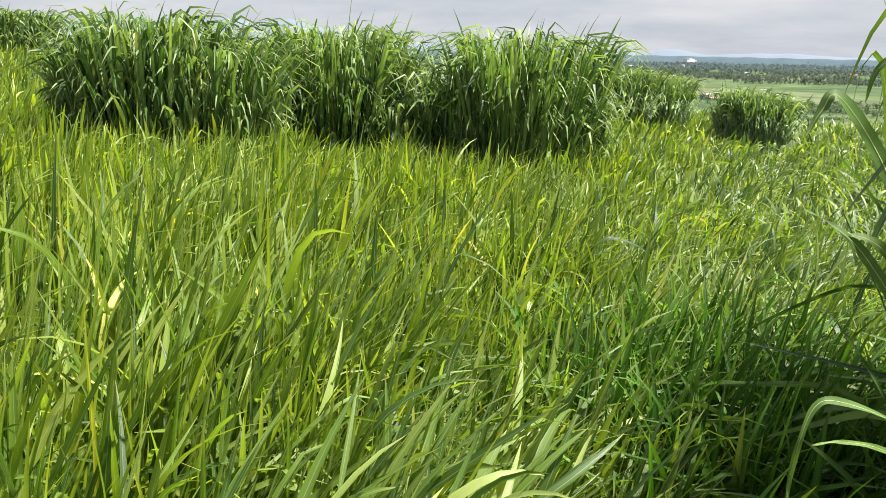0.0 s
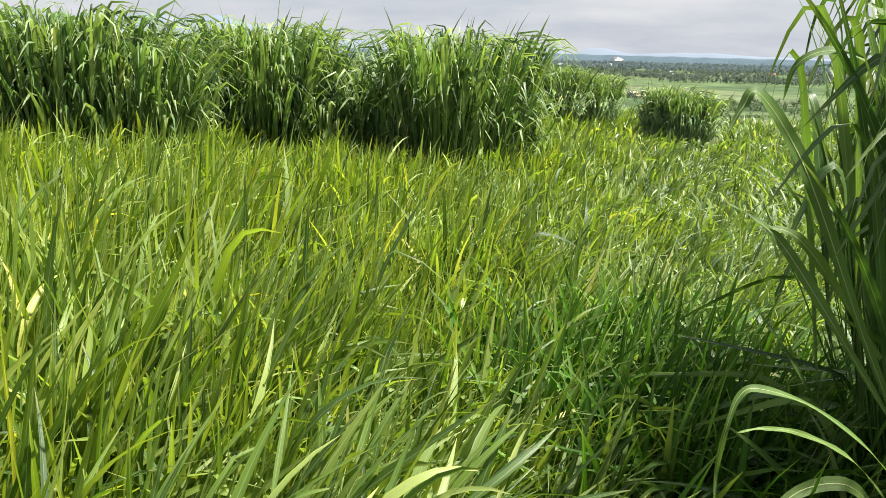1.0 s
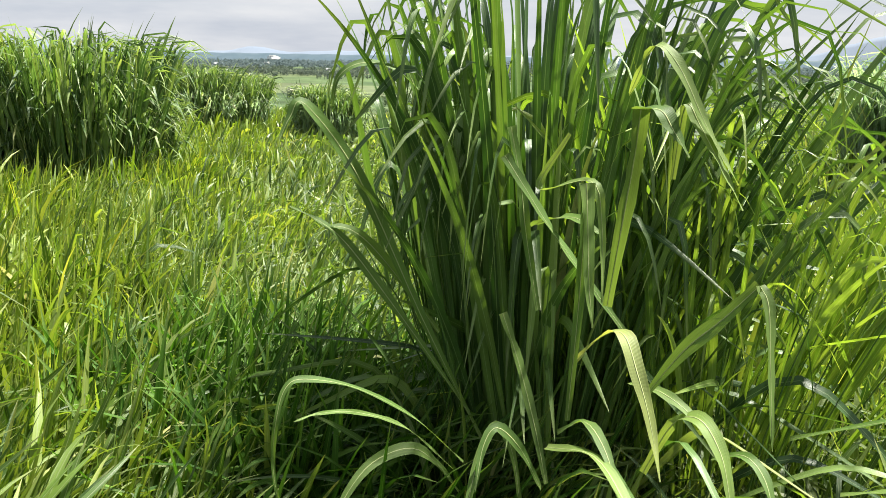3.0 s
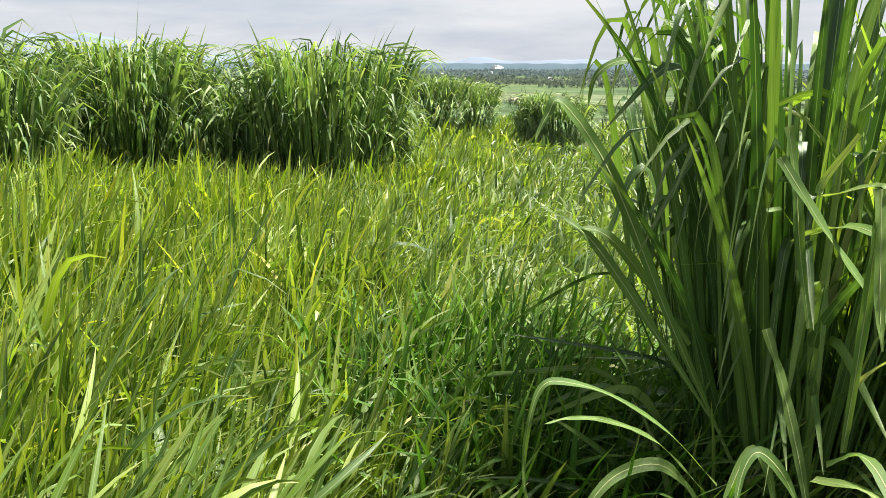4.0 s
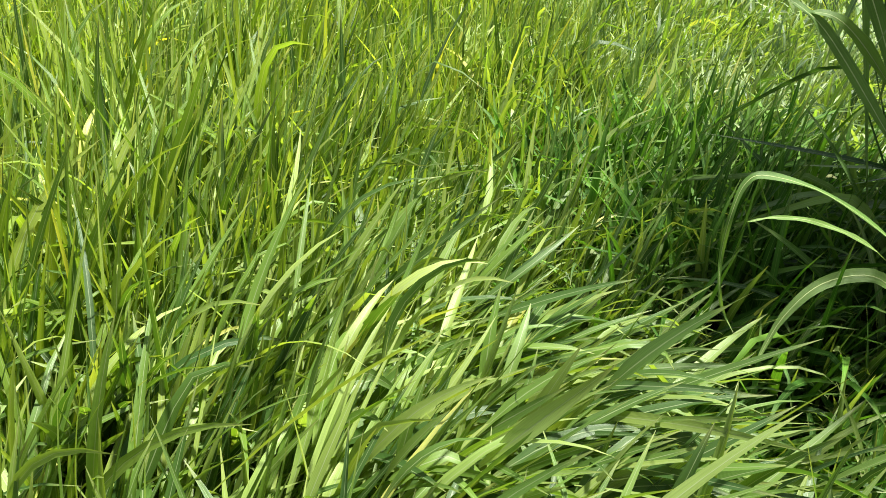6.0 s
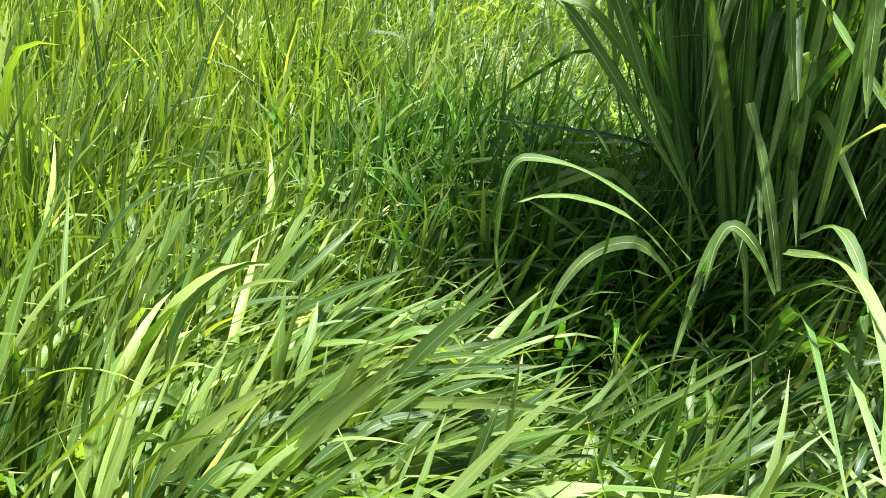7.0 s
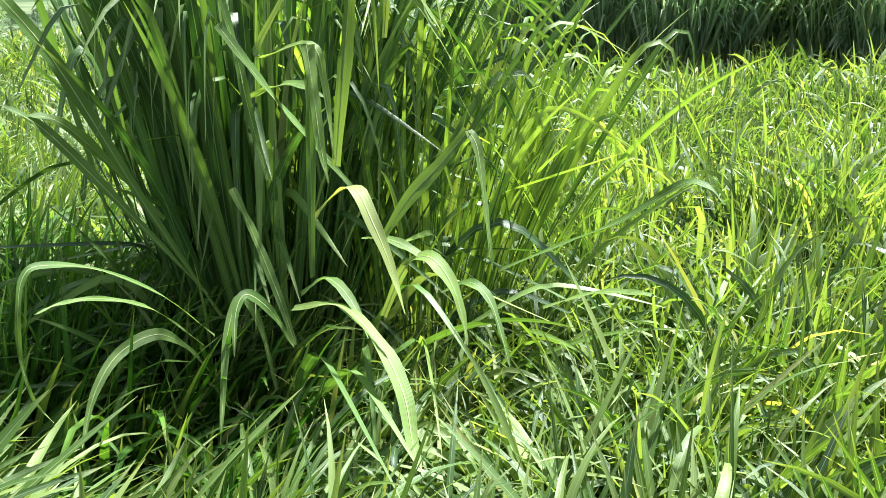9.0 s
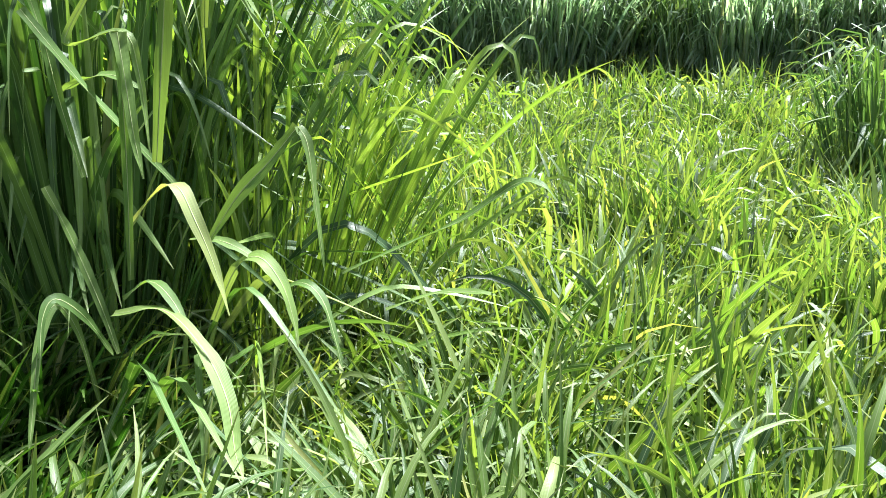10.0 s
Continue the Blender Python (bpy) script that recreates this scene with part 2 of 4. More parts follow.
def ground_material():
    """Dark thatch and soil under the grass near by, fields further off."""
    m, n, l = node_material("ground")
    out = n.new("ShaderNodeOutputMaterial")
    co = n.new("ShaderNodeTexCoord")
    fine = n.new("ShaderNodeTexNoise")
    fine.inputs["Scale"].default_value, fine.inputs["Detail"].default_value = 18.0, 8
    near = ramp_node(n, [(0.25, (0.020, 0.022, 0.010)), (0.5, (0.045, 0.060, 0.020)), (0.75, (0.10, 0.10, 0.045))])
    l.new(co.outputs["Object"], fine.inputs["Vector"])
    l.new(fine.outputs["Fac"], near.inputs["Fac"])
    mp = n.new("ShaderNodeMapping")
    mp.inputs["Scale"].default_value = (0.0042, 0.0085, 1)
    mp.inputs["Rotation"].default_value = (0, 0, 0.35)
    vor = n.new("ShaderNodeTexVoronoi")
    vor.inputs["Scale"].default_value = 1.0
    l.new(co.outputs["Object"], mp.inputs["Vector"])
    l.new(mp.outputs["Vector"], vor.inputs["Vector"])
    sepc = n.new("ShaderNodeSeparateColor")
    l.new(vor.outputs["Color"], sepc.inputs["Color"])
    fields = ramp_node(n, [(0.0, (0.04, 0.065, 0.030)), (0.3, (0.065, 0.10, 0.042)), (0.6, (0.09, 0.125, 0.055)), (0.85, (0.11, 0.12, 0.07)), (1.0, (0.05, 0.085, 0.035))])
    l.new(sepc.outputs["Red"], fields.inputs["Fac"])
    mott = n.new("ShaderNodeTexNoise")
    mott.inputs["Scale"].default_value, mott.inputs["Detail"].default_value = 0.03, 8
    l.new(co.outputs["Object"], mott.inputs["Vector"])
    mm = n.new("ShaderNodeMapRange")
    mm.inputs["From Min"].default_value, mm.inputs["From Max"].default_value = 0.3, 0.7
    mm.inputs["To Min"].default_value, mm.inputs["To Max"].default_value = 0.55, 1.3
    l.new(mott.outputs["Fac"], mm.inputs["Value"])
    hv = n.new("ShaderNodeHueSaturation")
    l.new(mm.outputs["Result"], hv.inputs["Value"])
    l.new(fields.outputs["Color"], hv.inputs["Color"])
    ln = n.new("ShaderNodeVectorMath")
    ln.operation = "LENGTH"
    l.new(co.outputs["Object"], ln.inputs[0])
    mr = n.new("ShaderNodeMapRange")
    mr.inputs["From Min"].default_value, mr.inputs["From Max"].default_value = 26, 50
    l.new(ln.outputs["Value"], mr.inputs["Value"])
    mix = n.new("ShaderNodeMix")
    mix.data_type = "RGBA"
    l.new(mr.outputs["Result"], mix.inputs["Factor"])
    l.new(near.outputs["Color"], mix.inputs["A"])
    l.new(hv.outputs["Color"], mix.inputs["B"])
    pr = n.new("ShaderNodeBsdfPrincipled")
    pr.inputs["Roughness"].default_value = 0.95
    pr.inputs["Specular IOR Level"].default_value = 0.1
    bp = n.new("ShaderNodeBump")
    bp.inputs["Distance"].default_value = 0.03
    l.new(fine.outputs["Fac"], bp.inputs["Height"])
    l.new(bp.outputs["Normal"], pr.inputs["Normal"])
    l.new(mix.outputs["Result"], pr.inputs["Base Color"])
    l.new(pr.outputs["BSDF"], out.inputs["Surface"])
    return m


GROUND = ground_material()


# ---- ground ----
def smooth01(t):
    t = np.clip(t, 0, 1)
    return t * t * (3 - 2 * t)


def ground_z(x, y):
    """Height of the ground: a hillside that rises to the left, then falls away to a wide plain."""
    x, y = np.asarray(x, float), np.asarray(y, float)
    r = np.hypot(x, y)
    left = np.clip(-x, -1.5, 45)
    hill = 0.07 * left - 0.03 * np.clip(y, -40, 60)
    hill = hill + 0.05 * np.sin(1.3 * x + 0.7 * y) * np.cos(0.9 * y - 0.5 * x) + 0.03 * np.sin(3.1 * x + 1.0) * np.sin(2.7 * y)
    hill = hill + 0.42 * smooth01((x - 3.5) / 6.5) * smooth01((y + 2) / 5)
    s = smooth01((r - 30) / 270)
    plain = -25 + 0.8 * np.sin(x * 0.006) * np.cos(y * 0.004)
    return hill * (1 - s) + plain * s


def mesh_from(name, verts, faces, mats, uvs=None, smooth=True):
    me = bpy.data.meshes.new(name)
    nf, k = faces.shape
    me.vertices.add(len(verts))
    me.vertices.foreach_set("co", np.ascontiguousarray(verts, np.float32).ravel())
    me.loops.add(nf * k)
    me.loops.foreach_set("vertex_index", np.ascontiguousarray(faces, np.int32).ravel())
    me.polygons.add(nf)
    me.polygons.foreach_set("loop_start", np.arange(0, nf * k, k, dtype=np.int32))
    me.polygons.foreach_set("use_smooth", np.full(nf, smooth))
    if uvs is not None:
        lay = me.uv_layers.new(name="UVMap")
        lay.data.foreach_set("uv", np.ascontiguousarray(uvs[faces.ravel()], np.float32).ravel())
    for mm in mats:
        me.materials.append(mm)
    me.update(calc_edges=True)
    return me


def build_ground():
    rings = np.concatenate([np.linspace(0.0, 12, 49)[1:], np.geomspace(12, 4600, 90)[1:]])
    na = 220
    a = np.linspace(0, 2 * np.pi, na, endpoint=False)
    X = np.concatenate([[0], (rings[:, None] * np.sin(a)).ravel()])
    Y = np.concatenate([[0], (rings[:, None] * np.cos(a)).ravel()])
    V = np.stack([X, Y, ground_z(X, Y)], 1)
    i, j = np.meshgrid(np.arange(len(rings) - 1), np.arange(na), indexing="ij")
    j2 = (j + 1) % na
    F = np.stack([1 + i * na + j, 1 + (i + 1) * na + j, 1 + (i + 1) * na + j2, 1 + i * na + j2], -1).reshape(-1, 4)
    F = F[:, ::-1]
    c = np.arange(na)
    hub = np.stack([np.zeros(na, int), 1 + (c + 1) % na, 1 + c, 1 + c], 1)
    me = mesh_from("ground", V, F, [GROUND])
    ob = new("ground", me)
    bm = bmesh.new()
    bm.from_mesh(me)
    bm.verts.ensure_lookup_table()
    for q in hub:
        bm.faces.new((bm.verts[int(q[0])], bm.verts[int(q[1])], bm.verts[int(q[2])]))
    bmesh.ops.recalc_face_normals(bm, faces=bm.faces)
    for f in bm.faces:
        f.smooth = True
    bm.to_mesh(me)
    bm.free()
    return tagged(ob, "green hillside falling to a wide patchwork plain", "ground", kind="structure")


build_ground()


# ---- leaves ----
def leaf_lines(base, az, length, lean, bend, kink_at, kink, curl, seg, power=1.5, crisp=20.0):
    """Centre lines of many leaves at once: (n, seg + 1, 3). Angles in radians, lean from the vertical."""
    nb = len(az)
    s = np.linspace(0, 1, seg + 1)[None, :]
    sm = (s[:, 1:] + s[:, :-1]) / 2
    th = lean[:, None] + bend[:, None] * sm ** power + kink[:, None] / (1 + np.exp(-(sm - kink_at[:, None]) * crisp))
    th = np.clip(th, -0.4, 2.95)
    a = az[:, None] + curl[:, None] * sm
    step = (length / seg)[:, None]
    d = np.stack([np.sin(th) * np.sin(a), np.sin(th) * np.cos(a), np.cos(th)], -1) * step[..., None]
    P = np.concatenate([np.zeros((nb, 1, 3)), np.cumsum(d, 1)], 1) + base[:, None, :]
    return P


def leaf_widths(nb, seg, wide, foot, peak, tip=0.02):
    s = np.linspace(0, 1, seg + 1)[None, :]
    rise = foot + (1 - foot) * smooth01(s / peak)
    fall = np.clip((1 - s) / (1 - peak), 0, 1) ** 0.7
    w = np.where(s < peak, rise, np.maximum(fall, tip))
    return np.repeat(w, nb, 0) * wide[:, None] / 2


def leaf_mesh(name, P, W, az, twist0, twist1, fold, mat, wide_rows=3):
    """Thin ribbons, folded along the midrib when wide_rows is 3."""
    nb, k, _ = P.shape
    T = np.gradient(P, axis=1)
    T /= np.linalg.norm(T, axis=2, keepdims=True) + 1e-9
    side = np.stack([np.cos(az), -np.sin(az), np.zeros(nb)], 1)[:, None, :] + 0 * T
    N = np.cross(side, T)
    N /= np.linalg.norm(N, axis=2, keepdims=True) + 1e-9
    side = np.cross(T, N)
    s = np.linspace(0, 1, k)[None, :, None]
    tw = twist0[:, None, None] + twist1[:, None, None] * s
    S2 = side * np.cos(tw) + N * np.sin(tw)
    N2 = np.cross(S2, T)
    w = W[..., None]
    if wide_rows == 3:
        V = np.stack([P - S2 * w + N2 * w * fold, P, P + S2 * w + N2 * w * fold], 2)
        u = np.array([0, 0.5, 1.0])
    else:
        V = np.stack([P - S2 * w, P + S2 * w], 2)
        u = np.array([0.0, 1.0])
    m = len(u)
    uv = np.zeros((nb, k, m, 2))
    uv[..., 0] = u
    uv[..., 1] = np.linspace(0, 1, k)[None, :, None]
    idx = np.arange(nb * k * m).reshape(nb, k, m)
    F = np.stack([idx[:, :-1, :-1], idx[:, :-1, 1:], idx[:, 1:, 1:], idx[:, 1:, :-1]], -1).reshape(-1, 4)
    return mesh_from(name, V.reshape(-1, 3), F, [mat], uv.reshape(-1, 2))


rng = np.random.default_rng(7)


def patch(x, y, k, seed):
    """Slow waves over the meadow, about -1 to 1."""
    return (np.sin(k * (1.0 * x + 0.6 * y) + seed) + np.sin(k * (-0.7 * x + 1.3 * y) + 2.1 * seed) + np.sin(k * (1.9 * x - 0.4 * y) + 3.7 * seed)) / 3


CLUMPS = []          # (x, y, radius) of the tall clumps, kept free of meadow grass


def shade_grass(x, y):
    """1 in the stand of dark broad grass beside the big tussock, which also paints its shade, fading out round it."""
    return np.maximum(np.exp(-(((x - 0.62 - 0.25 * (2.7 - y)) / 0.62) ** 2 + ((y - 2.70) / 0.85) ** 2) ** 2), foot_shade(x, y))


def foot_shade(x, y):
    """1 before the foot of the big tussock, where low dark leaves stand in for its shade."""
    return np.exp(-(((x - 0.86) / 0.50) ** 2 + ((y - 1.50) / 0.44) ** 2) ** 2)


def scatter(count, r0, r1, a0, a1, eye=(0.55, -0.15)):
    r = np.sqrt(rng.uniform(r0 * r0, r1 * r1, count))
    a = np.radians(rng.uniform(a0, a1, count))
    x, y = eye[0] + r * np.sin(a), eye[1] + r * np.cos(a)
    keep = rng.random(count) > 0.8 * shade_grass(x, y)
    for cx, cy, cr in CLUMPS:
        keep &= np.hypot(x - cx, y - cy) > cr * (0.55 + 0.45 * rng.random(count))
    return x[keep], y[keep]


def lying(x, y):
    """0 where the grass stands, 1 where wind and rain have laid it over."""
    spot = np.exp(-(((x - 0.45) / 0.85) ** 2 + ((y - 1.12) / 0.55) ** 2))
    spot += 0.5 * np.exp(-(((x - 1.7) / 0.6) ** 2 + ((y - 0.9) / 0.5) ** 2))
    return np.clip(0.28 + 0.42 * patch(x, y, 2.3, 0.4) + 0.25 * patch(x, y, 5.1, 2.6) + 0.65 * spot - 0.12 * smooth01((x - 1.6) / 0.9) - 0.30 * smooth01((0.35 - x) / 0.8) * smooth01((y - 0.9) / 0.7), 0, 1)


def meadow_params(x, y, scale_w=1.0, per_tuft=11):
    """Blades grow in tufts that lean together; tufts near one another lean alike and heap up in mounds."""
    nb = len(x)
    lead = (np.arange(nb) // per_tuft) * per_tuft
    near = np.hypot(x - 0.4, y)
    x[:] = x[lead] + rng.normal(0, 0.045, nb) * (1 + near / 8)
    y[:] = y[lead] + rng.normal(0, 0.045, nb) * (1 + near / 8)
    lay = lying(x, y)
    left = smooth01((0.8 - x) / 2.0)
    mound = 1 + (0.22 + 0.10 * smooth01((x - 1.7) / 0.8)) * patch(x, y, 3.4, 0.9) + 0.10 * patch(x, y, 6.5, 4.2)
    canopy = (0.58 + 0.26 * left + 0.10 * smooth01((x - 1.7) / 0.8) + 0.06 * patch(x, y, 0.9, 1.9)) * mound * rng.uniform(0.82, 1.12, nb)[lead] * rng.uniform(0.85, 1.08, nb)
    trodden = smooth01((near - 0.75) / 0.55)                         # low and thin round the standpoint
    hollow = np.exp(-(((x - 0.96) / 0.50) ** 2 + ((y - 1.70) / 0.45) ** 2))
    canopy *= (0.66 + 0.34 * trodden) * (1 - 0.50 * hollow) * (1 - 0.40 * smooth01((near - 2.6) / 4.5))
    lee = smooth01((x - 1.4) / 0.9)
    swath = np.exp(-(((x - 0.28) / 0.62) ** 2 + ((y - 1.05) / 0.45) ** 2))
    wind = np.radians(72 + 75 * patch(x, y, 1.9, 5.0) * (1 - 0.8 * swath) + 18 * lee) + rng.normal(0, 1, nb)[lead] * (0.80 + 1.6 * lee - 0.60 * swath)
    shoot_az = wind + rng.normal(0, 0.3, nb)
    shoot_lean = np.clip(0.04 + (0.85 - 0.45 * swath) * lay + rng.normal(0, 0.14, nb)[lead] + rng.normal(0, 0.08, nb), 0, 1.2)
    on_stem = rng.random(nb) < 0.5 + 0.38 * swath
    up = np.where(on_stem, rng.uniform(0.10, 0.60, nb) + 0.28 * swath, 0.0) * canopy
    base = np.stack([x, y, ground_z(x, y) - 0.01], 1)
    base += np.stack([np.sin(shoot_az) * np.sin(shoot_lean), np.cos(shoot_az) * np.sin(shoot_lean), np.cos(shoot_lean)], 1) * up[:, None]
    flat = (rng.random(nb) < 0.8).astype(float)                      # most lie flat in the swath, a few stand up through it
    az = wind + rng.normal(0, np.where(on_stem, 0.7, 0.4), nb) * (1 - 0.5 * swath)
    length = np.where(on_stem, rng.uniform(0.30, 0.56, nb) * (0.6 + 0.6 * canopy), canopy * rng.uniform(0.80, 1.12, nb))
    lean = np.where(on_stem, np.clip(shoot_lean + 0.18 + 0.46 * swath * flat + rng.normal(0, 0.18, nb), 0.03, 1.45), np.clip(shoot_lean + rng.normal(0, 0.12, nb), 0.02, 1.2))
    rise = np.maximum(length * np.cos(lean), 0.05)                   # nothing stands far out of the swath
    length *= 1 - swath * (1 - np.clip((0.58 - base[:, 2]) / rise, 0.5, 1.0))
    bend_cut = 1 - 0.55 * swath * flat
    arch = rng.random(nb) < 0.58 - 0.33 * left - 0.2 * swath
    bend = np.where(arch, rng.uniform(0.9, 2.2, nb), rng.uniform(0.05, 0.45, nb)) * (0.8 + 0.4 * lay) * bend_cut
    kink = np.where(rng.random(nb) < 0.08, rng.uniform(0.5, 1.7, nb), 0.0)
    wide = rng.uniform(0.013, 0.028, nb) * np.where(rng.random(nb) < 0.2, 1.35, 1.0) * scale_w * (1 + 0.05 * lee + 0.2 * swath) * (0.75 + 0.25 * trodden)
    return base, az, length, lean, bend, rng.uniform(0.4, 0.85, nb), kink, rng.normal(0, 0.25, nb), wide


def meadow_zone(count, r0, r1, a0, a1, seg, rows, scale_w, name="meadow_grass"):
    x, y = scatter(count, r0, r1, a0, a1)
    base, az, length, lean, bend, ka, kink, curl, wide = meadow_params(x, y, scale_w)
    nb = len(x)
    P = leaf_lines(base, az, length, lean, bend, ka, kink, curl, seg)
    W = leaf_widths(nb, seg, wide, 0.30, 0.38)
    face = rng.normal(0, 1, nb) * np.clip(1.1 - lean, 0.3, 0.95)         # upright blades face any way
    return leaf_mesh(name, P, W, az, face, rng.normal(0, 0.6, nb), 0.30, MEADOW, rows)


# ---- tall clumps ----
WIND = (0.99, 0.05)


def clump_leaves(name, n, radius, height, seg, rows, wide, mat, spread=0.32, gust=0.08, seed=1, kinks=0.82, low=0.38, hang=(0.12, 0.24), lee=1.0, clear=None, fold=(1.7, 2.8), crisp=34.0, fan=(0.4, 1.05), leafy=0.8, stray=0.38):
    """Leaves of one tall tussock about its own origin: steep blades that fold over at many heights and hang."""
    g = np.random.default_rng(seed)
    rr = radius * np.sqrt(g.random(n))
    ra = g.uniform(0, 2 * np.pi, n)
    ox, oy = rr * np.sin(ra), rr * np.cos(ra)
    lx = spread * ox / radius * g.uniform(*fan, n) + gust * WIND[0] + g.normal(0, 0.05, n)
    ly = spread * oy / radius * g.uniform(*fan, n) + gust * WIND[1] + g.normal(0, 0.05, n)
    lx = np.where(lx < 0, lx * lee, lx)
    ly = np.where(ly < 0, ly * (2 * lee - 1), ly)
    lean = np.clip(np.hypot(lx, ly), 0, 1.2)
    az = np.arctan2(lx, ly)
    up = height * (low + (1 - low) * g.random(n) ** 0.6)            # where the blade folds
    start = up * g.uniform(0.0, 0.5, n) * (g.random(n) < leafy)
    base = np.stack([ox, oy, np.zeros(n)], 1)
    base += np.stack([np.sin(az) * np.sin(lean), np.cos(az) * np.sin(lean), np.cos(lean)], 1) * start[:, None]
    tail = height * g.uniform(*hang, n)
    length = up - start + tail
    folded = g.random(n) < kinks
    bend = np.where(folded, np.clip(g.normal(0.10, 0.12, n), 0, 0.5), g.uniform(0.1, 0.9, n))
    kink = np.where(folded, g.uniform(*fold, n), 0)
    leaf_az = az + g.normal(0, stray, n) * (start > 0)
    P = leaf_lines(base, leaf_az, length, lean + 0.12 * g.random(n), bend, (up - start) / length, kink, g.normal(0, 0.15, n), seg, 2.0, crisp)
    if clear:
        off = ((P[..., 2] > 0.7) & (P[..., 0] + clear[0] < 0.45 * (P[..., 1] + clear[1]))).any(1)
        P[off, :, 0] += 0.6 * (P[off, :1, 0] - P[off, :, 0])
        off = ((P[..., 2] > 0.65) & (P[..., 1] + clear[1] < 1.74)).any(1)
        P[off, :, 1] += 0.65 * (P[off, :1, 1] - P[off, :, 1])
    W = leaf_widths(n, seg, wide * g.uniform(0.55, 1.15, n), 0.22, 0.60)
    return leaf_mesh(name, P, W, leaf_az, g.normal(0, 0.6, n), g.normal(0, 0.7, n), 0.25, mat, rows)


def stem_mesh(name, n, radius, height, spread, thick, seed):
    """Thin jointed canes as four-sided tapering tubes."""
    g = np.random.default_rng(seed)
    rr = radius * np.sqrt(g.random(n))
    ra = g.uniform(0, 2 * np.pi, n)
    lean = spread * (0.2 + 0.8 * rr / radius) * g.uniform(0.4, 1.0, n)
    base = np.stack([rr * np.sin(ra), rr * np.cos(ra), np.zeros(n) - 0.02], 1)
    seg = 5
    P = leaf_lines(base, ra, height * g.uniform(0.4, 0.68, n), lean, g.uniform(0, 0.25, n), np.full(n, 2.0), np.zeros(n), np.zeros(n), seg)
    q = np.array([[1, 0], [0, 1], [-1, 0], [0, -1]])
    rad = thick * np.linspace(1, 0.5, seg + 1)[None, :, None] * g.uniform(0.7, 1.2, n)[:, None, None]
    V = np.repeat(P[:, :, None, :], 4, 2)
    V[..., 0] += q[:, 0] * rad
    V[..., 1] += q[:, 1] * rad
    idx = np.arange(n * (seg + 1) * 4).reshape(n, seg + 1, 4)
    nx = np.roll(idx, -1, 2)
    F = np.stack([idx[:, :-1], nx[:, :-1], nx[:, 1:], idx[:, 1:]], -1).reshape(-1, 4)
    return mesh_from(name, V.reshape(-1, 3), F, [STEM])


def child(name, me, parent, label="", kind=""):
    ob = new(name, me)
    ob.parent = parent
    return tagged(ob, label, kind=kind)


def polar(az, d, eye=(0.5, -0.17)):
    return eye[0] + d * math.sin(radians(az)), eye[1] + d * math.cos(radians(az))


LEAF_SET = {}


def single_leaves(root, count, radius, height, wide, spread, gust, seed, seg=10, kinds=14):
    """Leaves as objects of their own, on a few shared meshes turned about the foot."""
    key = (round(radius, 2), round(height, 1), wide)
    if key not in LEAF_SET:
        LEAF_SET[key] = [clump_leaves("leaf", 1, radius, height, seg, 3, wide, CANE_ONE, spread, gust, seed * 1000 + i, 1.0) for i in range(kinds)]
    g = random.Random(seed)
    for i in range(count):
        ob = new("leaf", LEAF_SET[key][i % kinds])
        ob.parent = root
        ob.rotation_euler = (g.gauss(0, 0.05), g.gauss(0, 0.05), g.uniform(0, 6.28))
        ob.scale = (1, 1, g.uniform(0.85, 1.1))


def far_clump(az, d, radius, height, n, seed, label, wide=0.048, spread=0.24, singles=0, skirt=0.55, mat=None):
    x, y = polar(az, d)
    root = new("grass_clump")
    root.location = (x, y, float(ground_z(x, y)))
    tagged(root, label, "grass clump", "tall grass clumps")
    child("foliage", clump_leaves("foliage", int(n * 1.35), radius, height, 10, 2, wide, mat or CANE_FAR, spread, 0.05, seed, 0.95, hang=(0.10, 0.21), low=0.32, fold=(1.5, 2.7), crisp=30.0), root, kind="stuff")
    if skirt:
        child("skirt", clump_leaves("skirt", int(n * skirt), radius * 1.05, height * (0.66 if skirt < 1.5 else 0.80), 6, 2, wide, CANE_SOFT if skirt > 0.6 else CANE_FAR, spread * 1.5, 0.06, seed + 7, 0.9, 0.3), root, "paler outer leaves that hang over", kind="stuff")
    child("undergrowth", stem_mesh("undergrowth", n // 10, radius * 0.9, height, spread * 0.8, 0.008, seed + 50), root, "dark green jointed canes", kind="stuff")
    single_leaves(root, singles, round(radius, 1), height, wide, spread, 0.06, seed)
    CLUMPS.append((x, y, radius * 0.5))
    return root


DARK = "tall dark green fodder grass clump "
far_clump(-40.7, 10.1, 0.50, 1.45, 520, 12, DARK + "with drooping tips", singles=36)
far_clump(-38.4, 9.8, 0.60, 1.71, 520, 24, DARK + "with drooping tips", singles=36)
far_clump(-35.0, 9.7, 0.60, 1.55, 500, 13, DARK + "with drooping tips", singles=36)
far_clump(-31.2, 10.7, 0.50, 1.12, 340, 14, DARK + "behind flattened grass", singles=24)
far_clump(-26.6, 11.0, 0.60, 1.89, 640, 15, DARK + "rising above its neighbours", singles=40)
far_clump(-21.7, 10.7, 0.50, 1.02, 300, 16, "lighter green low clump of fodder grass", singles=20)
far_clump(-17.7, 10.8, 0.60, 1.55, 500, 17, DARK + "with arching tips", singles=36)
far_clump(-14.1, 10.4, 0.70, 1.92, 760, 18, DARK + "with arching tips", spread=0.22, singles=44)
far_clump(-10.9, 10.9, 0.38, 1.22, 280, 19, DARK + "at the end of the row", spread=0.24, singles=24, skirt=0.15)
far_clump(-7.9, 23.0, 0.8, 1.75, 800, 20, "tall green grass clump on the slope", 0.05, 0.22, skirt=1.0)
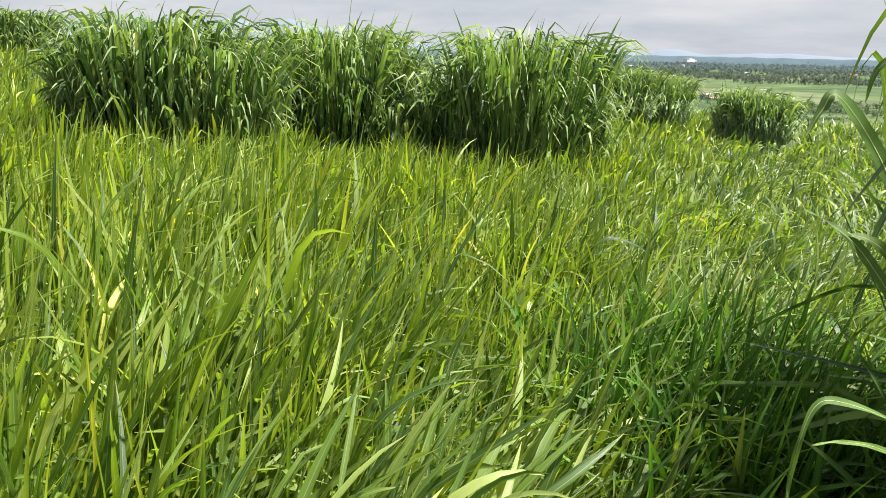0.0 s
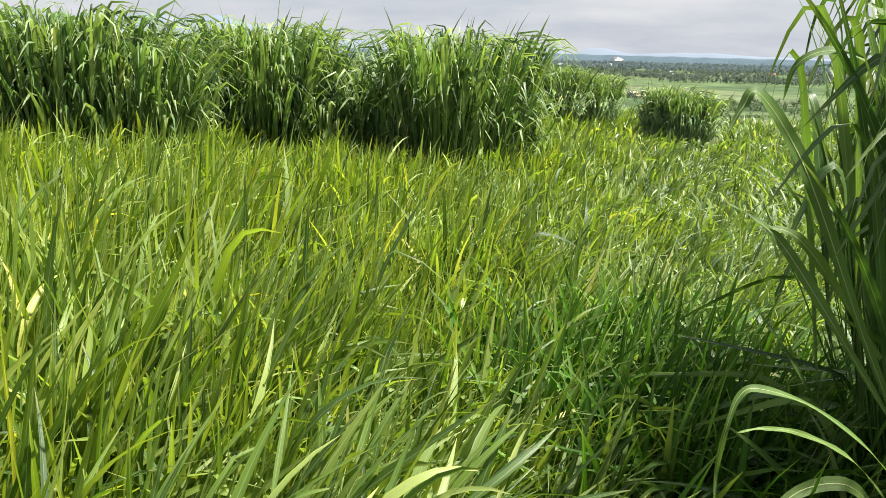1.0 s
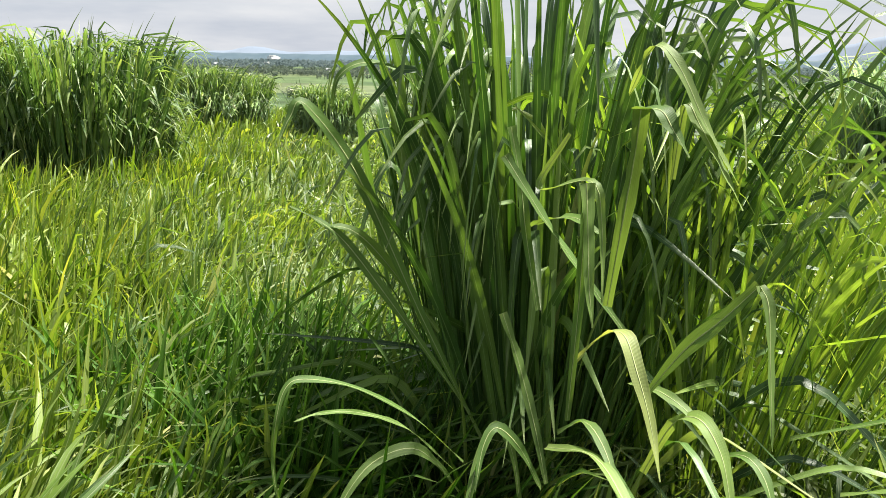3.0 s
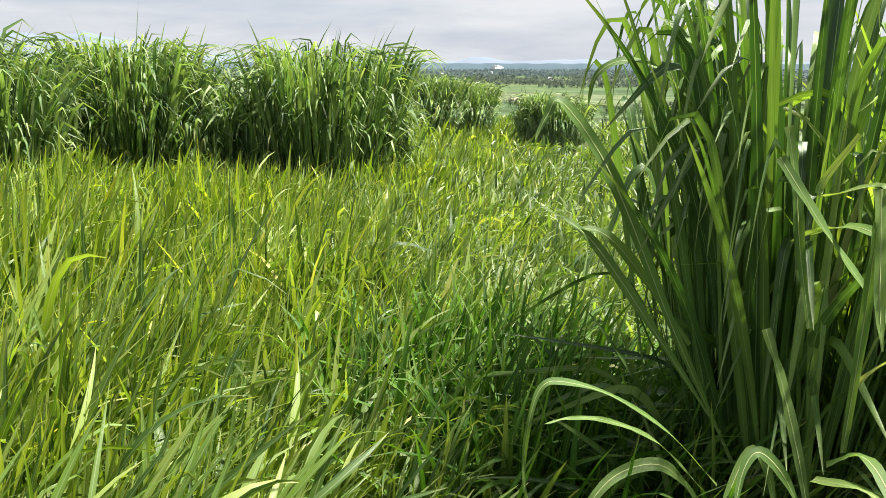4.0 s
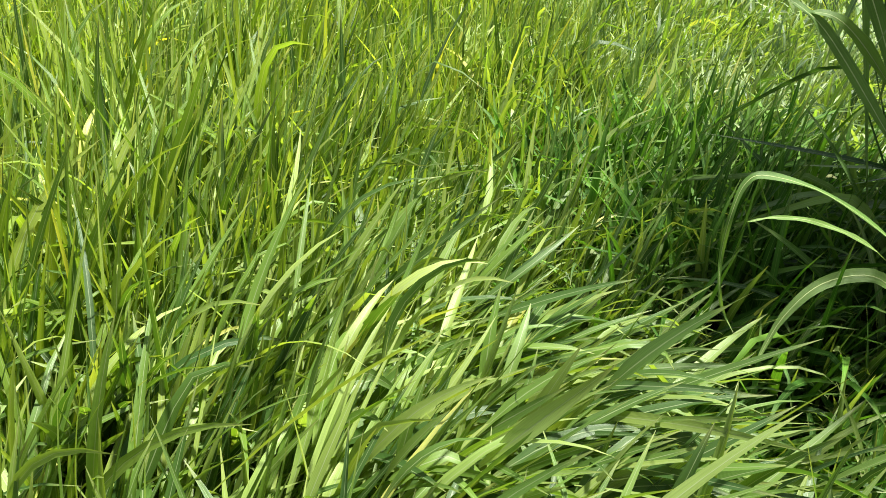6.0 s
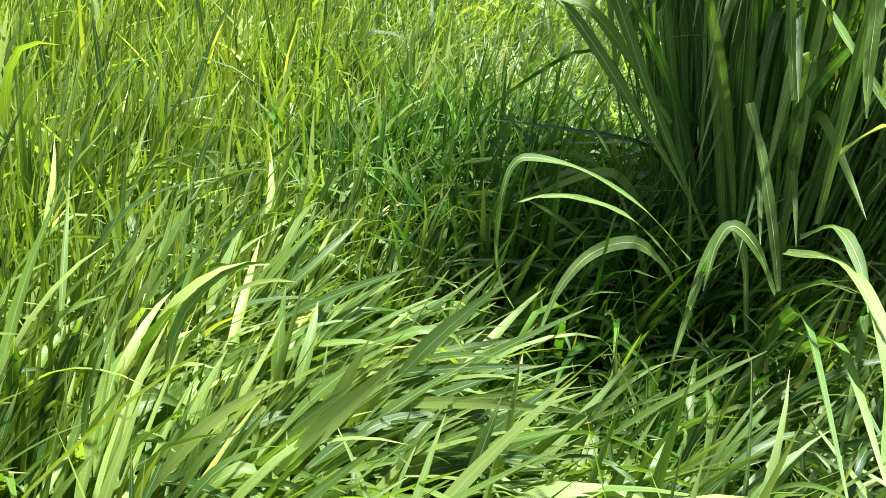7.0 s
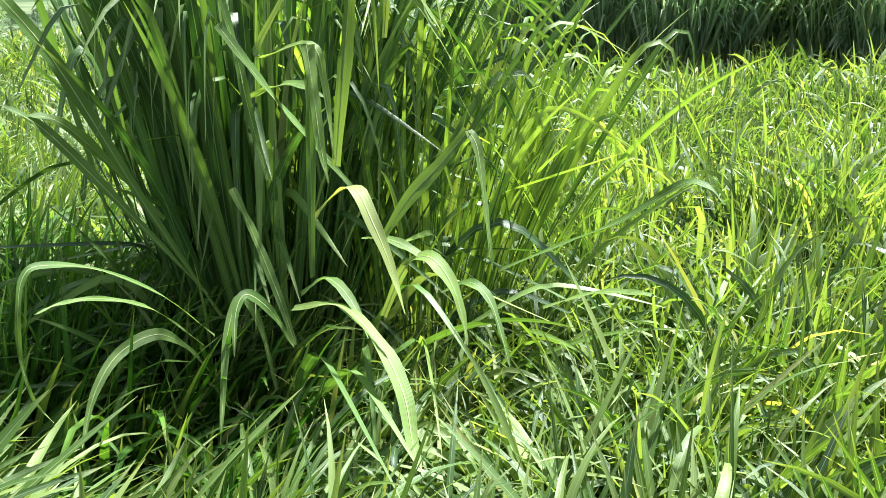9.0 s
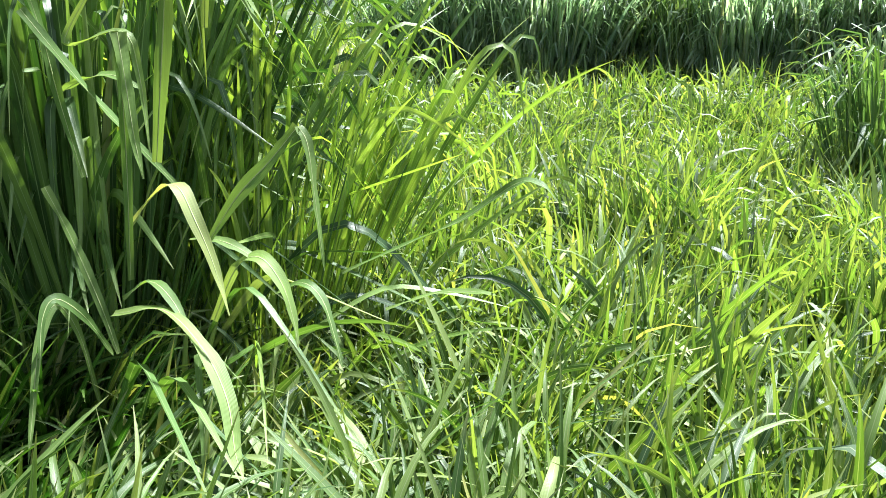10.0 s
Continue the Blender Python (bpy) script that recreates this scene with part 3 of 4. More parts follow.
far_clump(-5.4, 24.5, 0.75, 1.70, 800, 21, "tall green grass clump on the slope", 0.05, 0.22, skirt=1.0)
far_clump(0.35, 22.0, 0.5, 1.55, 600, 22, "rounded green grass clump standing alone", 0.05, 0.22, skirt=1.3)
far_clump(1.5, 21.6, 0.5, 1.50, 600, 23, "rounded green grass clump standing alone", 0.05, 0.22, skirt=1.3)
for i, (a, d) in enumerate(((-51.5, 31), (-49.5, 31), (-47.6, 32), (-46.0, 33))):
    far_clump(a, d, 0.9, 1.75, 380, 30 + i, "distant dark grass clump on the upper meadow", 0.09)
for i, (a, d, h) in enumerate(((38.5, 12.9, 1.7), (41.6, 12.5, 1.8), (44.6, 12.3, 1.85), (47.6, 12.0, 1.85), (50.6, 12.4, 1.8), (53.2, 13.4, 1.8), (57.0, 12.2, 1.9), (60.0, 11.8, 1.8), (63.2, 12.0, 1.8), (66.4, 12.2, 1.8), (69.6, 12.0, 1.8), (73.0, 12.0, 1.8))):
    far_clump(a, d, 0.70, h, 580, 40 + i, DARK + "in a shaded hedge-like row", 0.042, 0.25, 30, 0.7 if 50 < a < 58 else 2.2, CANE_FAR if 50 < a < 58 else CANE_SOFT)
far_clump(70.5, 6.3, 0.35, 1.30, 260, 60, "green grass clump before the shaded row", 0.030, 0.35, 30)


def sprawls(me, reach):
    """True for a leaf that lies out too far above the meadow."""
    v = np.array([tuple(q.co) for q in me.vertices])
    return bool(((v[:, 2] > 0.72) & (np.hypot(v[:, 0], v[:, 1]) > reach)).any())


def near_clump(x, y, radius, height, n_one, n_rest, seed, label, spread, gust, wide, rest_mat, one_mat, n_fan, kinks, reach):
    root = new("grass_clump")
    root.location = (x, y, float(ground_z(x, y)))
    tagged(root, label, "grass clump", "tall grass clumps")
    canes = [stem_mesh("cane", 1, radius * 0.95, height, spread * 0.8, 0.0045, seed * 100 + i) for i in range(12)]
    g = random.Random(seed)
    for i in range(n_one // 2):
        ob = child("cane", canes[i % 12], root)
        ob.rotation_euler = (0.06 * g.gauss(0, 1), 0.06 * g.gauss(0, 1) + gust * 0.6, g.uniform(0, 6.28))
    child("foliage", clump_leaves("foliage", n_rest, radius, height, 22, 3, wide, rest_mat, spread, gust, seed, kinks, 0.52, lee=0.8, clear=(x, y), fan=(0.7, 1.05), leafy=0.45, stray=0.25), root, kind="stuff")
    for i in range(n_one + n_fan):
        if i < n_one:
            me = clump_leaves("leaf", 1, radius, height, 26, 3, wide, one_mat, spread, gust, seed * 1000 + i, kinks, 0.48, lee=0.8, clear=(x, y), fan=(0.7, 1.05), leafy=0.45, stray=0.25)
        else:                                       # short outer leaves fanned out from the foot
            me = clump_leaves("leaf", 1, radius, height * 0.60, 20, 3, wide * 0.9, one_mat, 0.95, 0.0, seed * 2000 + i, 0.6, 0.4, (0.3, 0.6), fold=(0.7, 1.7))
        if not sprawls(me, reach):
            child("leaf", me, root)
    CLUMPS.append((x, y, radius * 0.75))
    return root


MAIN = near_clump(1.49, 2.42, 0.23, 2.10, 220, 330, 3, "big dark green tussock of broad-bladed fodder grass", 0.41, 0.06, 0.036, CANE, CANE_ONE, 190, 0.78, 0.98)
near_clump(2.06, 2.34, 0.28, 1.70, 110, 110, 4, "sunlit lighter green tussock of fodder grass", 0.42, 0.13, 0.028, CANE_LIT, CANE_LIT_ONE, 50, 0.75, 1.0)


def show_leaf(wide, points, tip=0.05, face=(0.1, -0.55, 0.8), foot=0.45, peak=0.45):
    """One notable leaf of the big tussock, along a smooth line through its points."""
    p = [Vector(q) for q in points]
    p = [2 * p[0] - p[1]] + p + [2 * p[-1] - p[-2]]
    line = []
    for i in range(1, len(p) - 2):
        for k in range(5):
            t = k / 5
            line.append(0.5 * (2 * p[i] + (p[i + 1] - p[i - 1]) * t + (2 * p[i - 1] - 5 * p[i] + 4 * p[i + 1] - p[i + 2]) * t * t + (3 * p[i] - p[i - 1] - 3 * p[i + 1] + p[i + 2]) * t ** 3))
    line.append(p[-2])
    P = np.array([tuple(q) for q in line])
    k = len(P)
    T = np.gradient(P, axis=0)
    T /= np.linalg.norm(T, axis=1, keepdims=True)
    S = np.cross(T, np.array(face)[None, :])
    S /= np.linalg.norm(S, axis=1, keepdims=True) + 1e-6
    N = np.cross(S, T)
    s = np.linspace(0, 1, k)
    w = np.where(s < peak, foot + (1 - foot) * smooth01(s / peak), np.maximum(np.clip((1 - s) / (1 - peak), 0, 1) ** 0.6, tip))[:, None] * wide / 2
    turn = 0.35 * np.sin(s * 7.0 + 9.0 * points[0][0])[:, None]
    S, N = S * np.cos(turn) + N * np.sin(turn), N * np.cos(turn) - S * np.sin(turn)
    crimp = 0.0022 * np.sin(s * 31.0 + 40.0 * points[0][1])[:, None] * N
    V = np.stack([P - S * w + N * w * 0.25 + crimp, P, P + S * w + N * w * 0.25 - crimp], 1).reshape(-1, 3) - np.array(MAIN.location)
    idx = np.arange(k * 3).reshape(k, 3)
    F = np.stack([idx[:-1, :-1], idx[:-1, 1:], idx[1:, 1:], idx[1:, :-1]], -1).reshape(-1, 4)
    uv = np.stack([np.tile([0, 0.5, 1.0], k), np.repeat(s * 0.8 + 0.1, 3)], 1)
    leaf = child("leaf", mesh_from("leaf", V, F, [CANE_PALE], uv), MAIN)
    # a raised pale midrib, diamond in section
    m = np.maximum(w * 0.10, 0.0004)
    core = P - np.array(MAIN.location)
    R = np.stack([core - S * m, core + N * m * 0.8, core + S * m, core - N * m * 0.8], 1).reshape(-1, 3)
    ring = np.arange(k * 4).reshape(k, 4)
    nxt = np.roll(ring, -1, 1)
    child("midrib", mesh_from("midrib", R, np.stack([ring[:-1], nxt[:-1], nxt[1:], ring[1:]], -1).reshape(-1, 4), [RIB]), leaf, "pale raised midrib")


# notable leaves of the big tussock
show_leaf(0.042, ((1.23, 2.04, 0.42), (1.05, 2.08, 0.8), (0.87, 2.1, 1.21), (0.73, 2.06, 1.41), (0.69, 2.04, 1.38), (0.66, 2.01, 1.32)))
show_leaf(0.034, ((1.19, 2.03, 0.51), (1.02, 2.07, 0.76), (0.85, 2.09, 1.0), (0.77, 2.08, 1.08), (0.68, 2.08, 1.13)))
show_leaf(0.04, ((1.11, 2.13, 0.73), (1.01, 2.14, 0.87), (0.91, 2.13, 1.0), (0.84, 2.1, 1.06), (0.77, 2.09, 1.07)))
show_leaf(0.017, ((1.12, 1.71, 0.52), (0.98, 1.6, 0.7), (0.84, 1.51, 0.82), (0.73, 1.45, 0.87), (0.69, 1.43, 0.86), (0.67, 1.41, 0.80), (0.66, 1.41, 0.70), (0.67, 1.42, 0.60), (0.70, 1.43, 0.53)), tip=0.02, peak=0.3)
show_leaf(0.013, ((1.1, 1.75, 0.48), (0.97, 1.67, 0.64), (0.85, 1.6, 0.72), (0.76, 1.54, 0.75), (0.70, 1.5, 0.75)))
show_leaf(0.034, ((1.53, 1.69, 0.86), (1.45, 1.73, 0.97), (1.35, 1.78, 1.11), (1.28, 1.81, 1.22), (1.23, 1.83, 1.3)), tip=0.8, peak=0.7)
show_leaf(0.046, ((1.42, 1.75, 0.77), (1.46, 1.68, 0.86), (1.49, 1.61, 0.89), (1.5, 1.53, 0.82), (1.51, 1.46, 0.73), (1.51, 1.38, 0.62)))
show_leaf(0.04, ((1.38, 1.62, 1.26), (1.38, 1.59, 1.15), (1.38, 1.56, 1.03), (1.38, 1.52, 0.94)), foot=1.0, peak=0.1)
show_leaf(0.036, ((1.36, 1.61, 0.67), (1.38, 1.63, 0.95), (1.38, 1.62, 1.15), (1.38, 1.62, 1.26)), tip=0.9, peak=0.8)
show_leaf(0.034, ((1.33, 1.82, 0.89), (1.3, 1.85, 1.08), (1.28, 1.86, 1.23), (1.25, 1.86, 1.37)), tip=0.9, peak=0.7)
show_leaf(0.034, ((1.36, 1.77, 0.41), (1.34, 1.82, 0.54), (1.3, 1.89, 0.72), (1.26, 1.93, 0.85)), tip=0.8, peak=0.7)
show_leaf(0.052, ((1.47, 1.68, 0.94), (1.49, 1.66, 1.17), (1.5, 1.64, 1.32), (1.5, 1.62, 1.43)), tip=0.8, peak=0.6)
show_leaf(0.046, ((1.49, 1.63, 1.43), (1.53, 1.58, 1.43), (1.55, 1.55, 1.39), (1.58, 1.52, 1.33)), foot=0.9)
show_leaf(0.032, ((1.5, 1.7, 1.46), (1.52, 1.62, 1.57), (1.56, 1.57, 1.53), (1.61, 1.51, 1.4), (1.66, 1.44, 1.28)))
show_leaf(0.034, ((1.58, 1.6, 1.27), (1.58, 1.56, 1.44), (1.6, 1.52, 1.4), (1.63, 1.47, 1.32), (1.66, 1.41, 1.23)))
show_leaf(0.042, ((1.56, 1.62, 0.72), (1.64, 1.59, 0.85), (1.72, 1.56, 0.94), (1.78, 1.52, 1.03)), tip=0.8, peak=0.5)
show_leaf(0.03, ((1.78, 1.52, 1.03), (1.79, 1.49, 0.99), (1.78, 1.44, 0.87), (1.76, 1.36, 0.69)), foot=0.9)
show_leaf(0.03, ((1.31, 1.64, 0.47), (1.25, 1.63, 0.59), (1.19, 1.63, 0.65), (1.15, 1.6, 0.62), (1.12, 1.54, 0.53)))
show_leaf(0.036, ((1.23, 2.27, 0.92), (1.14, 2.29, 1.22), (1.06, 2.27, 1.42), (0.98, 2.23, 1.61), (0.94, 2.17, 1.82)))
show_leaf(0.026, ((1.11, 2.26, 1.39), (0.99, 2.23, 1.5), (0.89, 2.21, 1.52), (0.82, 2.19, 1.48), (0.8, 2.19, 1.39)))
show_leaf(0.022, ((0.98, 2.23, 1.64), (1.03, 2.22, 1.61), (1.07, 2.2, 1.57), (1.11, 2.19, 1.53)))
show_leaf(0.04, ((1.32, 1.98, 1.07), (1.35, 1.87, 1.12), (1.4, 1.76, 1.15), (1.45, 1.68, 1.12)))
show_leaf(0.044, ((1.58, 1.64, 0.5), (1.63, 1.6, 0.65), (1.66, 1.52, 0.7), (1.68, 1.44, 0.65), (1.68, 1.38, 0.57), (1.67, 1.34, 0.51)))
show_leaf(0.03, ((1.71, 1.54, 0.58), (1.75, 1.46, 0.63), (1.77, 1.39, 0.6), (1.76, 1.31, 0.52), (1.75, 1.26, 0.46)))
show_leaf(0.036, ((1.38, 1.75, 0.57), (1.43, 1.68, 0.63), (1.45, 1.57, 0.6), (1.45, 1.47, 0.53)))
show_leaf(0.052, ((1.34, 1.71, 0.55), (1.42, 1.57, 0.59), (1.45, 1.41, 0.54), (1.45, 1.28, 0.46), (1.42, 1.18, 0.38), (1.41, 1.12, 0.35)))
show_leaf(0.028, ((1.31, 1.81, 0.26), (1.28, 1.83, 0.47), (1.23, 1.83, 0.56), (1.17, 1.77, 0.49), (1.12, 1.68, 0.36), (1.08, 1.6, 0.26)))
show_leaf(0.036, ((1.14, 1.89, 0.33), (1.08, 1.86, 0.43), (1.0, 1.84, 0.5), (0.89, 1.79, 0.49), (0.81, 1.71, 0.43), (0.76, 1.63, 0.34)))
show_leaf(0.03, ((1.56, 1.73, 0.71), (1.61, 1.65, 0.72), (1.66, 1.57, 0.69), (1.69, 1.48, 0.63)))
show_leaf(0.026, ((2.11, 1.59, 0.43), (2.21, 1.47, 0.5), (2.27, 1.35, 0.53), (2.3, 1.28, 0.53)))
show_leaf(0.034, ((2.07, 1.78, 0.5), (2.2, 1.61, 0.62), (2.29, 1.46, 0.72), (2.37, 1.32, 0.85), (2.4, 1.25, 0.86), (2.41, 1.19, 0.82)))
show_leaf(0.028, ((1.38, 1.77, 1.36), (1.31, 1.79, 1.22), (1.4, 1.65, 1.26), (1.42, 1.61, 1.16), (1.41, 1.55, 0.99)))


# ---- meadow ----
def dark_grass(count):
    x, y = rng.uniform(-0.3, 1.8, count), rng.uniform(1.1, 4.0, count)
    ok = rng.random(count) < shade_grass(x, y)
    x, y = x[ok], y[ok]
    nb = len(x)
    base = np.stack([x, y, ground_z(x, y) - 0.01], 1)
    flow = np.radians(75 + 55 * patch(x, y, 2.6, 1.3))
    az = np.where(rng.random(nb) < 0.22, np.arctan2(x - 1.5, y - 2.5) + rng.normal(0, 0.5, nb), flow + rng.normal(0, 0.7, nb))
    arch = rng.random(nb) < 0.5
    low = np.maximum(foot_shade(x, y), smooth01((1.75 - y) / 0.35))
    P = leaf_lines(base, az, rng.uniform(0.45, 0.86, nb) * (1 - 0.34 * low), np.clip(rng.normal(0.20, 0.14, nb) + 0.60 * low, 0, 1.2), np.where(arch, rng.uniform(0.8, 1.9, nb), rng.uniform(0.1, 0.6, nb)), rng.uniform(0.5, 0.9, nb), np.where(rng.random(nb) < 0.10, 1.2, 0.0), rng.normal(0, 0.3, nb), 8, 2.0)
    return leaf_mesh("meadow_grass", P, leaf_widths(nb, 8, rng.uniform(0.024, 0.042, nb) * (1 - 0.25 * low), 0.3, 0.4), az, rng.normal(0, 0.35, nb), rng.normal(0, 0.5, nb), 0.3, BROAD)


def build_meadow():
    words = "dense bright yellow-green meadow grass leaning in the wind"
    root = new("meadow_grass", meadow_zone(14000, 0.6, 2.7, -58, 78, 7, 3, 1.06))
    tagged(root, words, "grass", kind="stuff")
    for zone in ((20000, 2.7, 4.5, -57, 77, 6, 2, 1.02), (44000, 4.5, 8, -56, 76, 5, 2, 1.0), (56000, 8, 16, -56, 76, 4, 2, 1.4), (30000, 16, 36, -58, 50, 3, 2, 2.4), (8000, 0.5, 5, 78, 302, 3, 2, 2.0)):
        tagged(new("meadow_grass", meadow_zone(*zone)), words, "grass", kind="stuff")
    tagged(new("meadow_grass", dark_grass(7600)), "dark green broad arching grass beside a tall tussock, with its shade in the colour", "grass", kind="stuff")
    # the blades nearest the path, each by itself
    x, y = scatter(330, 1.25, 2.3, -45, 66)
    base, az, length, lean, bend, ka, kink, curl, wide = meadow_params(x, y, 1.0, 1)
    for i in range(len(x)):
        q = slice(i, i + 1)
        P = leaf_lines(base[q] * 0, az[q], length[q], lean[q], bend[q], ka[q], kink[q], curl[q], 8)
        me = leaf_mesh("grass_blade", P, leaf_widths(1, 8, wide[q], 0.3, 0.4), az[q], rng.normal(0, 0.4, 1), rng.normal(0, 0.6, 1), 0.3, MEADOW_ONE)
        child("grass_blade", me, root).location = base[i]


def dry_leaf_mesh(seed):
    """A curled, shrivelled piece of leaf."""
    g = np.random.default_rng(seed)
    one = np.ones(1)
    P = leaf_lines(np.zeros((1, 3)), g.uniform(0, 6, 1), one * g.uniform(0.08, 0.2), one * g.uniform(1.1, 1.5), one * g.uniform(-0.5, 0.9), one * 0.5, one * g.uniform(-0.4, 0.8), g.normal(0, 1.2, 1), 7)
    return leaf_mesh("dry_leaf", P, leaf_widths(1, 7, one * g.uniform(0.012, 0.022), 0.5, 0.4, 0.2), np.zeros(1), g.normal(0, 0.5, 1), g.normal(0, 2.5, 1), 0.5, DRY)


def build_litter():
    kinds = [dry_leaf_mesh(900 + i) for i in range(8)]
    g = random.Random(5)
    for i in range(46):
        x, y = 1.75 + g.gauss(0, 0.32), 1.75 + g.gauss(0, 0.3)
        ob = new("dry_leaf", kinds[i % 8])
        ob.location = (x, y, float(ground_z(x, y)) + g.uniform(0.02, 0.25))
        ob.rotation_euler = (g.gauss(0, 0.5), g.gauss(0, 0.5), g.uniform(0, 6.28))
        tagged(ob, "shrivelled straw-brown leaf caught in the grass", "leaf", "dry leaves in the grass")


build_meadow()
build_litter()


# ---- distance ----
def tree_mesh(name, spots, sprays, seed, mat):
    """Trees joined in one mesh: tapered trunks, and crowns of loose leaf sprays gathered in lobes. spots: rows of x, y, height."""
    g = np.random.default_rng(seed)
    V, F, at = [], [], 0
    for x, y, h in spots:
        here = np.array([x, y, float(ground_z(x, y))])
        w = h * g.uniform(0.45, 0.75)
        lobe = g.normal(0, 1, (6, 3)) * (w * 0.5, w * 0.5, h * 0.16) + (0, 0, h * 0.48)
        c = lobe[g.integers(0, 6, sprays)] + g.normal(0, 1, (sprays, 3)) * h * 0.11
        tri = c[:, None, :] + g.normal(0, 1, (sprays, 3, 3)) * h * 0.07 * math.sqrt(120 / sprays)
        V.append(tri.reshape(-1, 3) + here)
        F.append(np.arange(sprays * 3).reshape(-1, 3) + at)
        at += sprays * 3
        r = h * 0.03
        foot = np.array([[r, 0, 0], [-r / 2, r, 0], [-r / 2, -r, 0]])
        V.append(np.concatenate([foot * 1.3 + (0, 0, -0.3), foot * 0.6 + (0, 0, h * 0.5)]) + here)
        F.append(np.array([[0, 1, 4], [0, 4, 3], [1, 2, 5], [1, 5, 4], [2, 0, 3], [2, 3, 5]]) + at)
        at += 6
    return mesh_from(name, np.concatenate(V), np.concatenate(F), [mat], smooth=False)


def wood(lines, a0, a1, h0, h1, seed, mat, sprays, label, thin=-0.6):
    """Tree lines along the field edges: one for each distance, close-set, with gaps and a wavering course."""
    g = np.random.default_rng(seed)
    spots = []
    for row, d0 in enumerate(lines):
        a = a0 + g.uniform(0, 1)
        while a < a1:
            h = g.uniform(h0, h1)
            d = d0 * (1 + 0.05 * math.sin(a * 0.21 + 1.7 * row) + g.normal(0, 0.008))
            a += math.degrees(h * g.uniform(0.35, 0.75) / d)
            if math.sin(a * 0.37 + 2.3 * row) + 0.8 * math.sin(a * 1.1 + row) > thin:
                spots.append((*polar(a, d), h))
    tagged(new("far_trees", tree_mesh("far_trees", spots, sprays, seed, mat)), label, "trees", kind="stuff")


# distance haze is put into these two leaf colours, greyer and bluer
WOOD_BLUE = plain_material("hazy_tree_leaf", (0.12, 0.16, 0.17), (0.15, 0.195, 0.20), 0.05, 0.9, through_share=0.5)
WOOD_MID = plain_material("far_hazed_leaf", (0.085, 0.115, 0.09), (0.125, 0.155, 0.12), 0.05, 0.9, through_share=0.5)
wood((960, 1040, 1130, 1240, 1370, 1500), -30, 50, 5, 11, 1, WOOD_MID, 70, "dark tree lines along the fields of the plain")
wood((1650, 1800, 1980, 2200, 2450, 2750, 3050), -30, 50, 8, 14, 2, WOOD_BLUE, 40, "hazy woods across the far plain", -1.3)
WOOD_NEAR = plain_material("bush_leaf", (0.075, 0.115, 0.055), (0.115, 0.16, 0.08), 0.15, 0.9, through_share=0.5)
wood((300, 325, 350, 385, 430, 480, 560), 3, 45, 2.4, 5.2, 3, WOOD_NEAR, 110, "dark bushes below the hill")

for i, (a, d, h) in enumerate(((-2.0, 520, 10.0), (-2.5, 535, 7.5), (11.6, 470, 8.0), (13.8, 480, 9.0), (32.0, 420, 10.0))):
    x, y = polar(a, d)
    tree = new("tree")
    tagged(tree, "dark round-crowned tree standing in a field", "tree", "trees in the fields")
    child("crown", tree_mesh("crown", [(x, y, h)], 420, 70 + i, WOOD_MID), tree)


def gabled(az, d, w, l, h, turn, wall, roof, label, name="house"):
    """A small house: walls, pitched roof with eaves, door and windows."""
    x, y = polar(az, d)
    root = new(name)
    root.location = (x, y, float(ground_z(x, y)))
    root.rotation_euler = (0, 0, turn)
    tagged(root, label, name, "houses on the plain" if name == "house" else "")
    bm = bmesh.new()
    prof = [(-w / 2, 0), (w / 2, 0), (w / 2, h), (0, h + w * 0.28), (-w / 2, h)]
    a = [bm.verts.new((u, -l / 2, v)) for u, v in prof]
    b = [bm.verts.new((u, l / 2, v)) for u, v in prof]
    bm.faces.new(a)
    bm.faces.new(b[::-1])
    for i in range(5):
        bm.faces.new((a[i], b[i], b[(i + 1) % 5], a[(i + 1) % 5]))
    bm_part("wall", bm, wall, root)
    for side in (-1, 1):
        bm = bmesh.new()
        e = 0.5
        top, low = h + w * 0.28 + 0.12, h - e * 0.56 + 0.12
        q = [(0, -l / 2 - e, top), (0, l / 2 + e, top), (side * (w / 2 + e), l / 2 + e, low), (side * (w / 2 + e), -l / 2 - e, low)]
        v1 = [bm.verts.new(p) for p in q]
        v2 = [bm.verts.new((p[0], p[1], p[2] + 0.2)) for p in q]
        bm.faces.new(v1)
        bm.faces.new(v2[::-1])
        for i in range(4):
            bm.faces.new((v1[i], v1[(i + 1) % 4], v2[(i + 1) % 4], v2[i]))
        bmesh.ops.recalc_face_normals(bm, faces=bm.faces)
        bm_part("roof", bm, roof, root)
    for side in (-1, 1):
        for k in (-0.3, 0.0, 0.3):
            box_part("window", (side * (w / 2 + 0.03), k * l, h * 0.55), (0.1, l * 0.07, h * 0.26), GLASSDARK, root)
    box_part("door", (w * 0.2, -l / 2 - 0.03, 1.05), (1.0, 0.1, 2.1), GLASSDARK, root)
    return root


def bm_part(name, bm, mat, parent):
    me = bpy.data.meshes.new(name)
    bm.to_mesh(me)
    bm.free()
    me.materials.append(mat)
    return child(name, me, parent)


def box_part(name, centre, size, mat, parent):
    bm = bmesh.new()
    bmesh.ops.create_cube(bm, size=1, matrix=Matrix.LocRotScale(centre, None, size))
    return bm_part(name, bm, mat, parent)


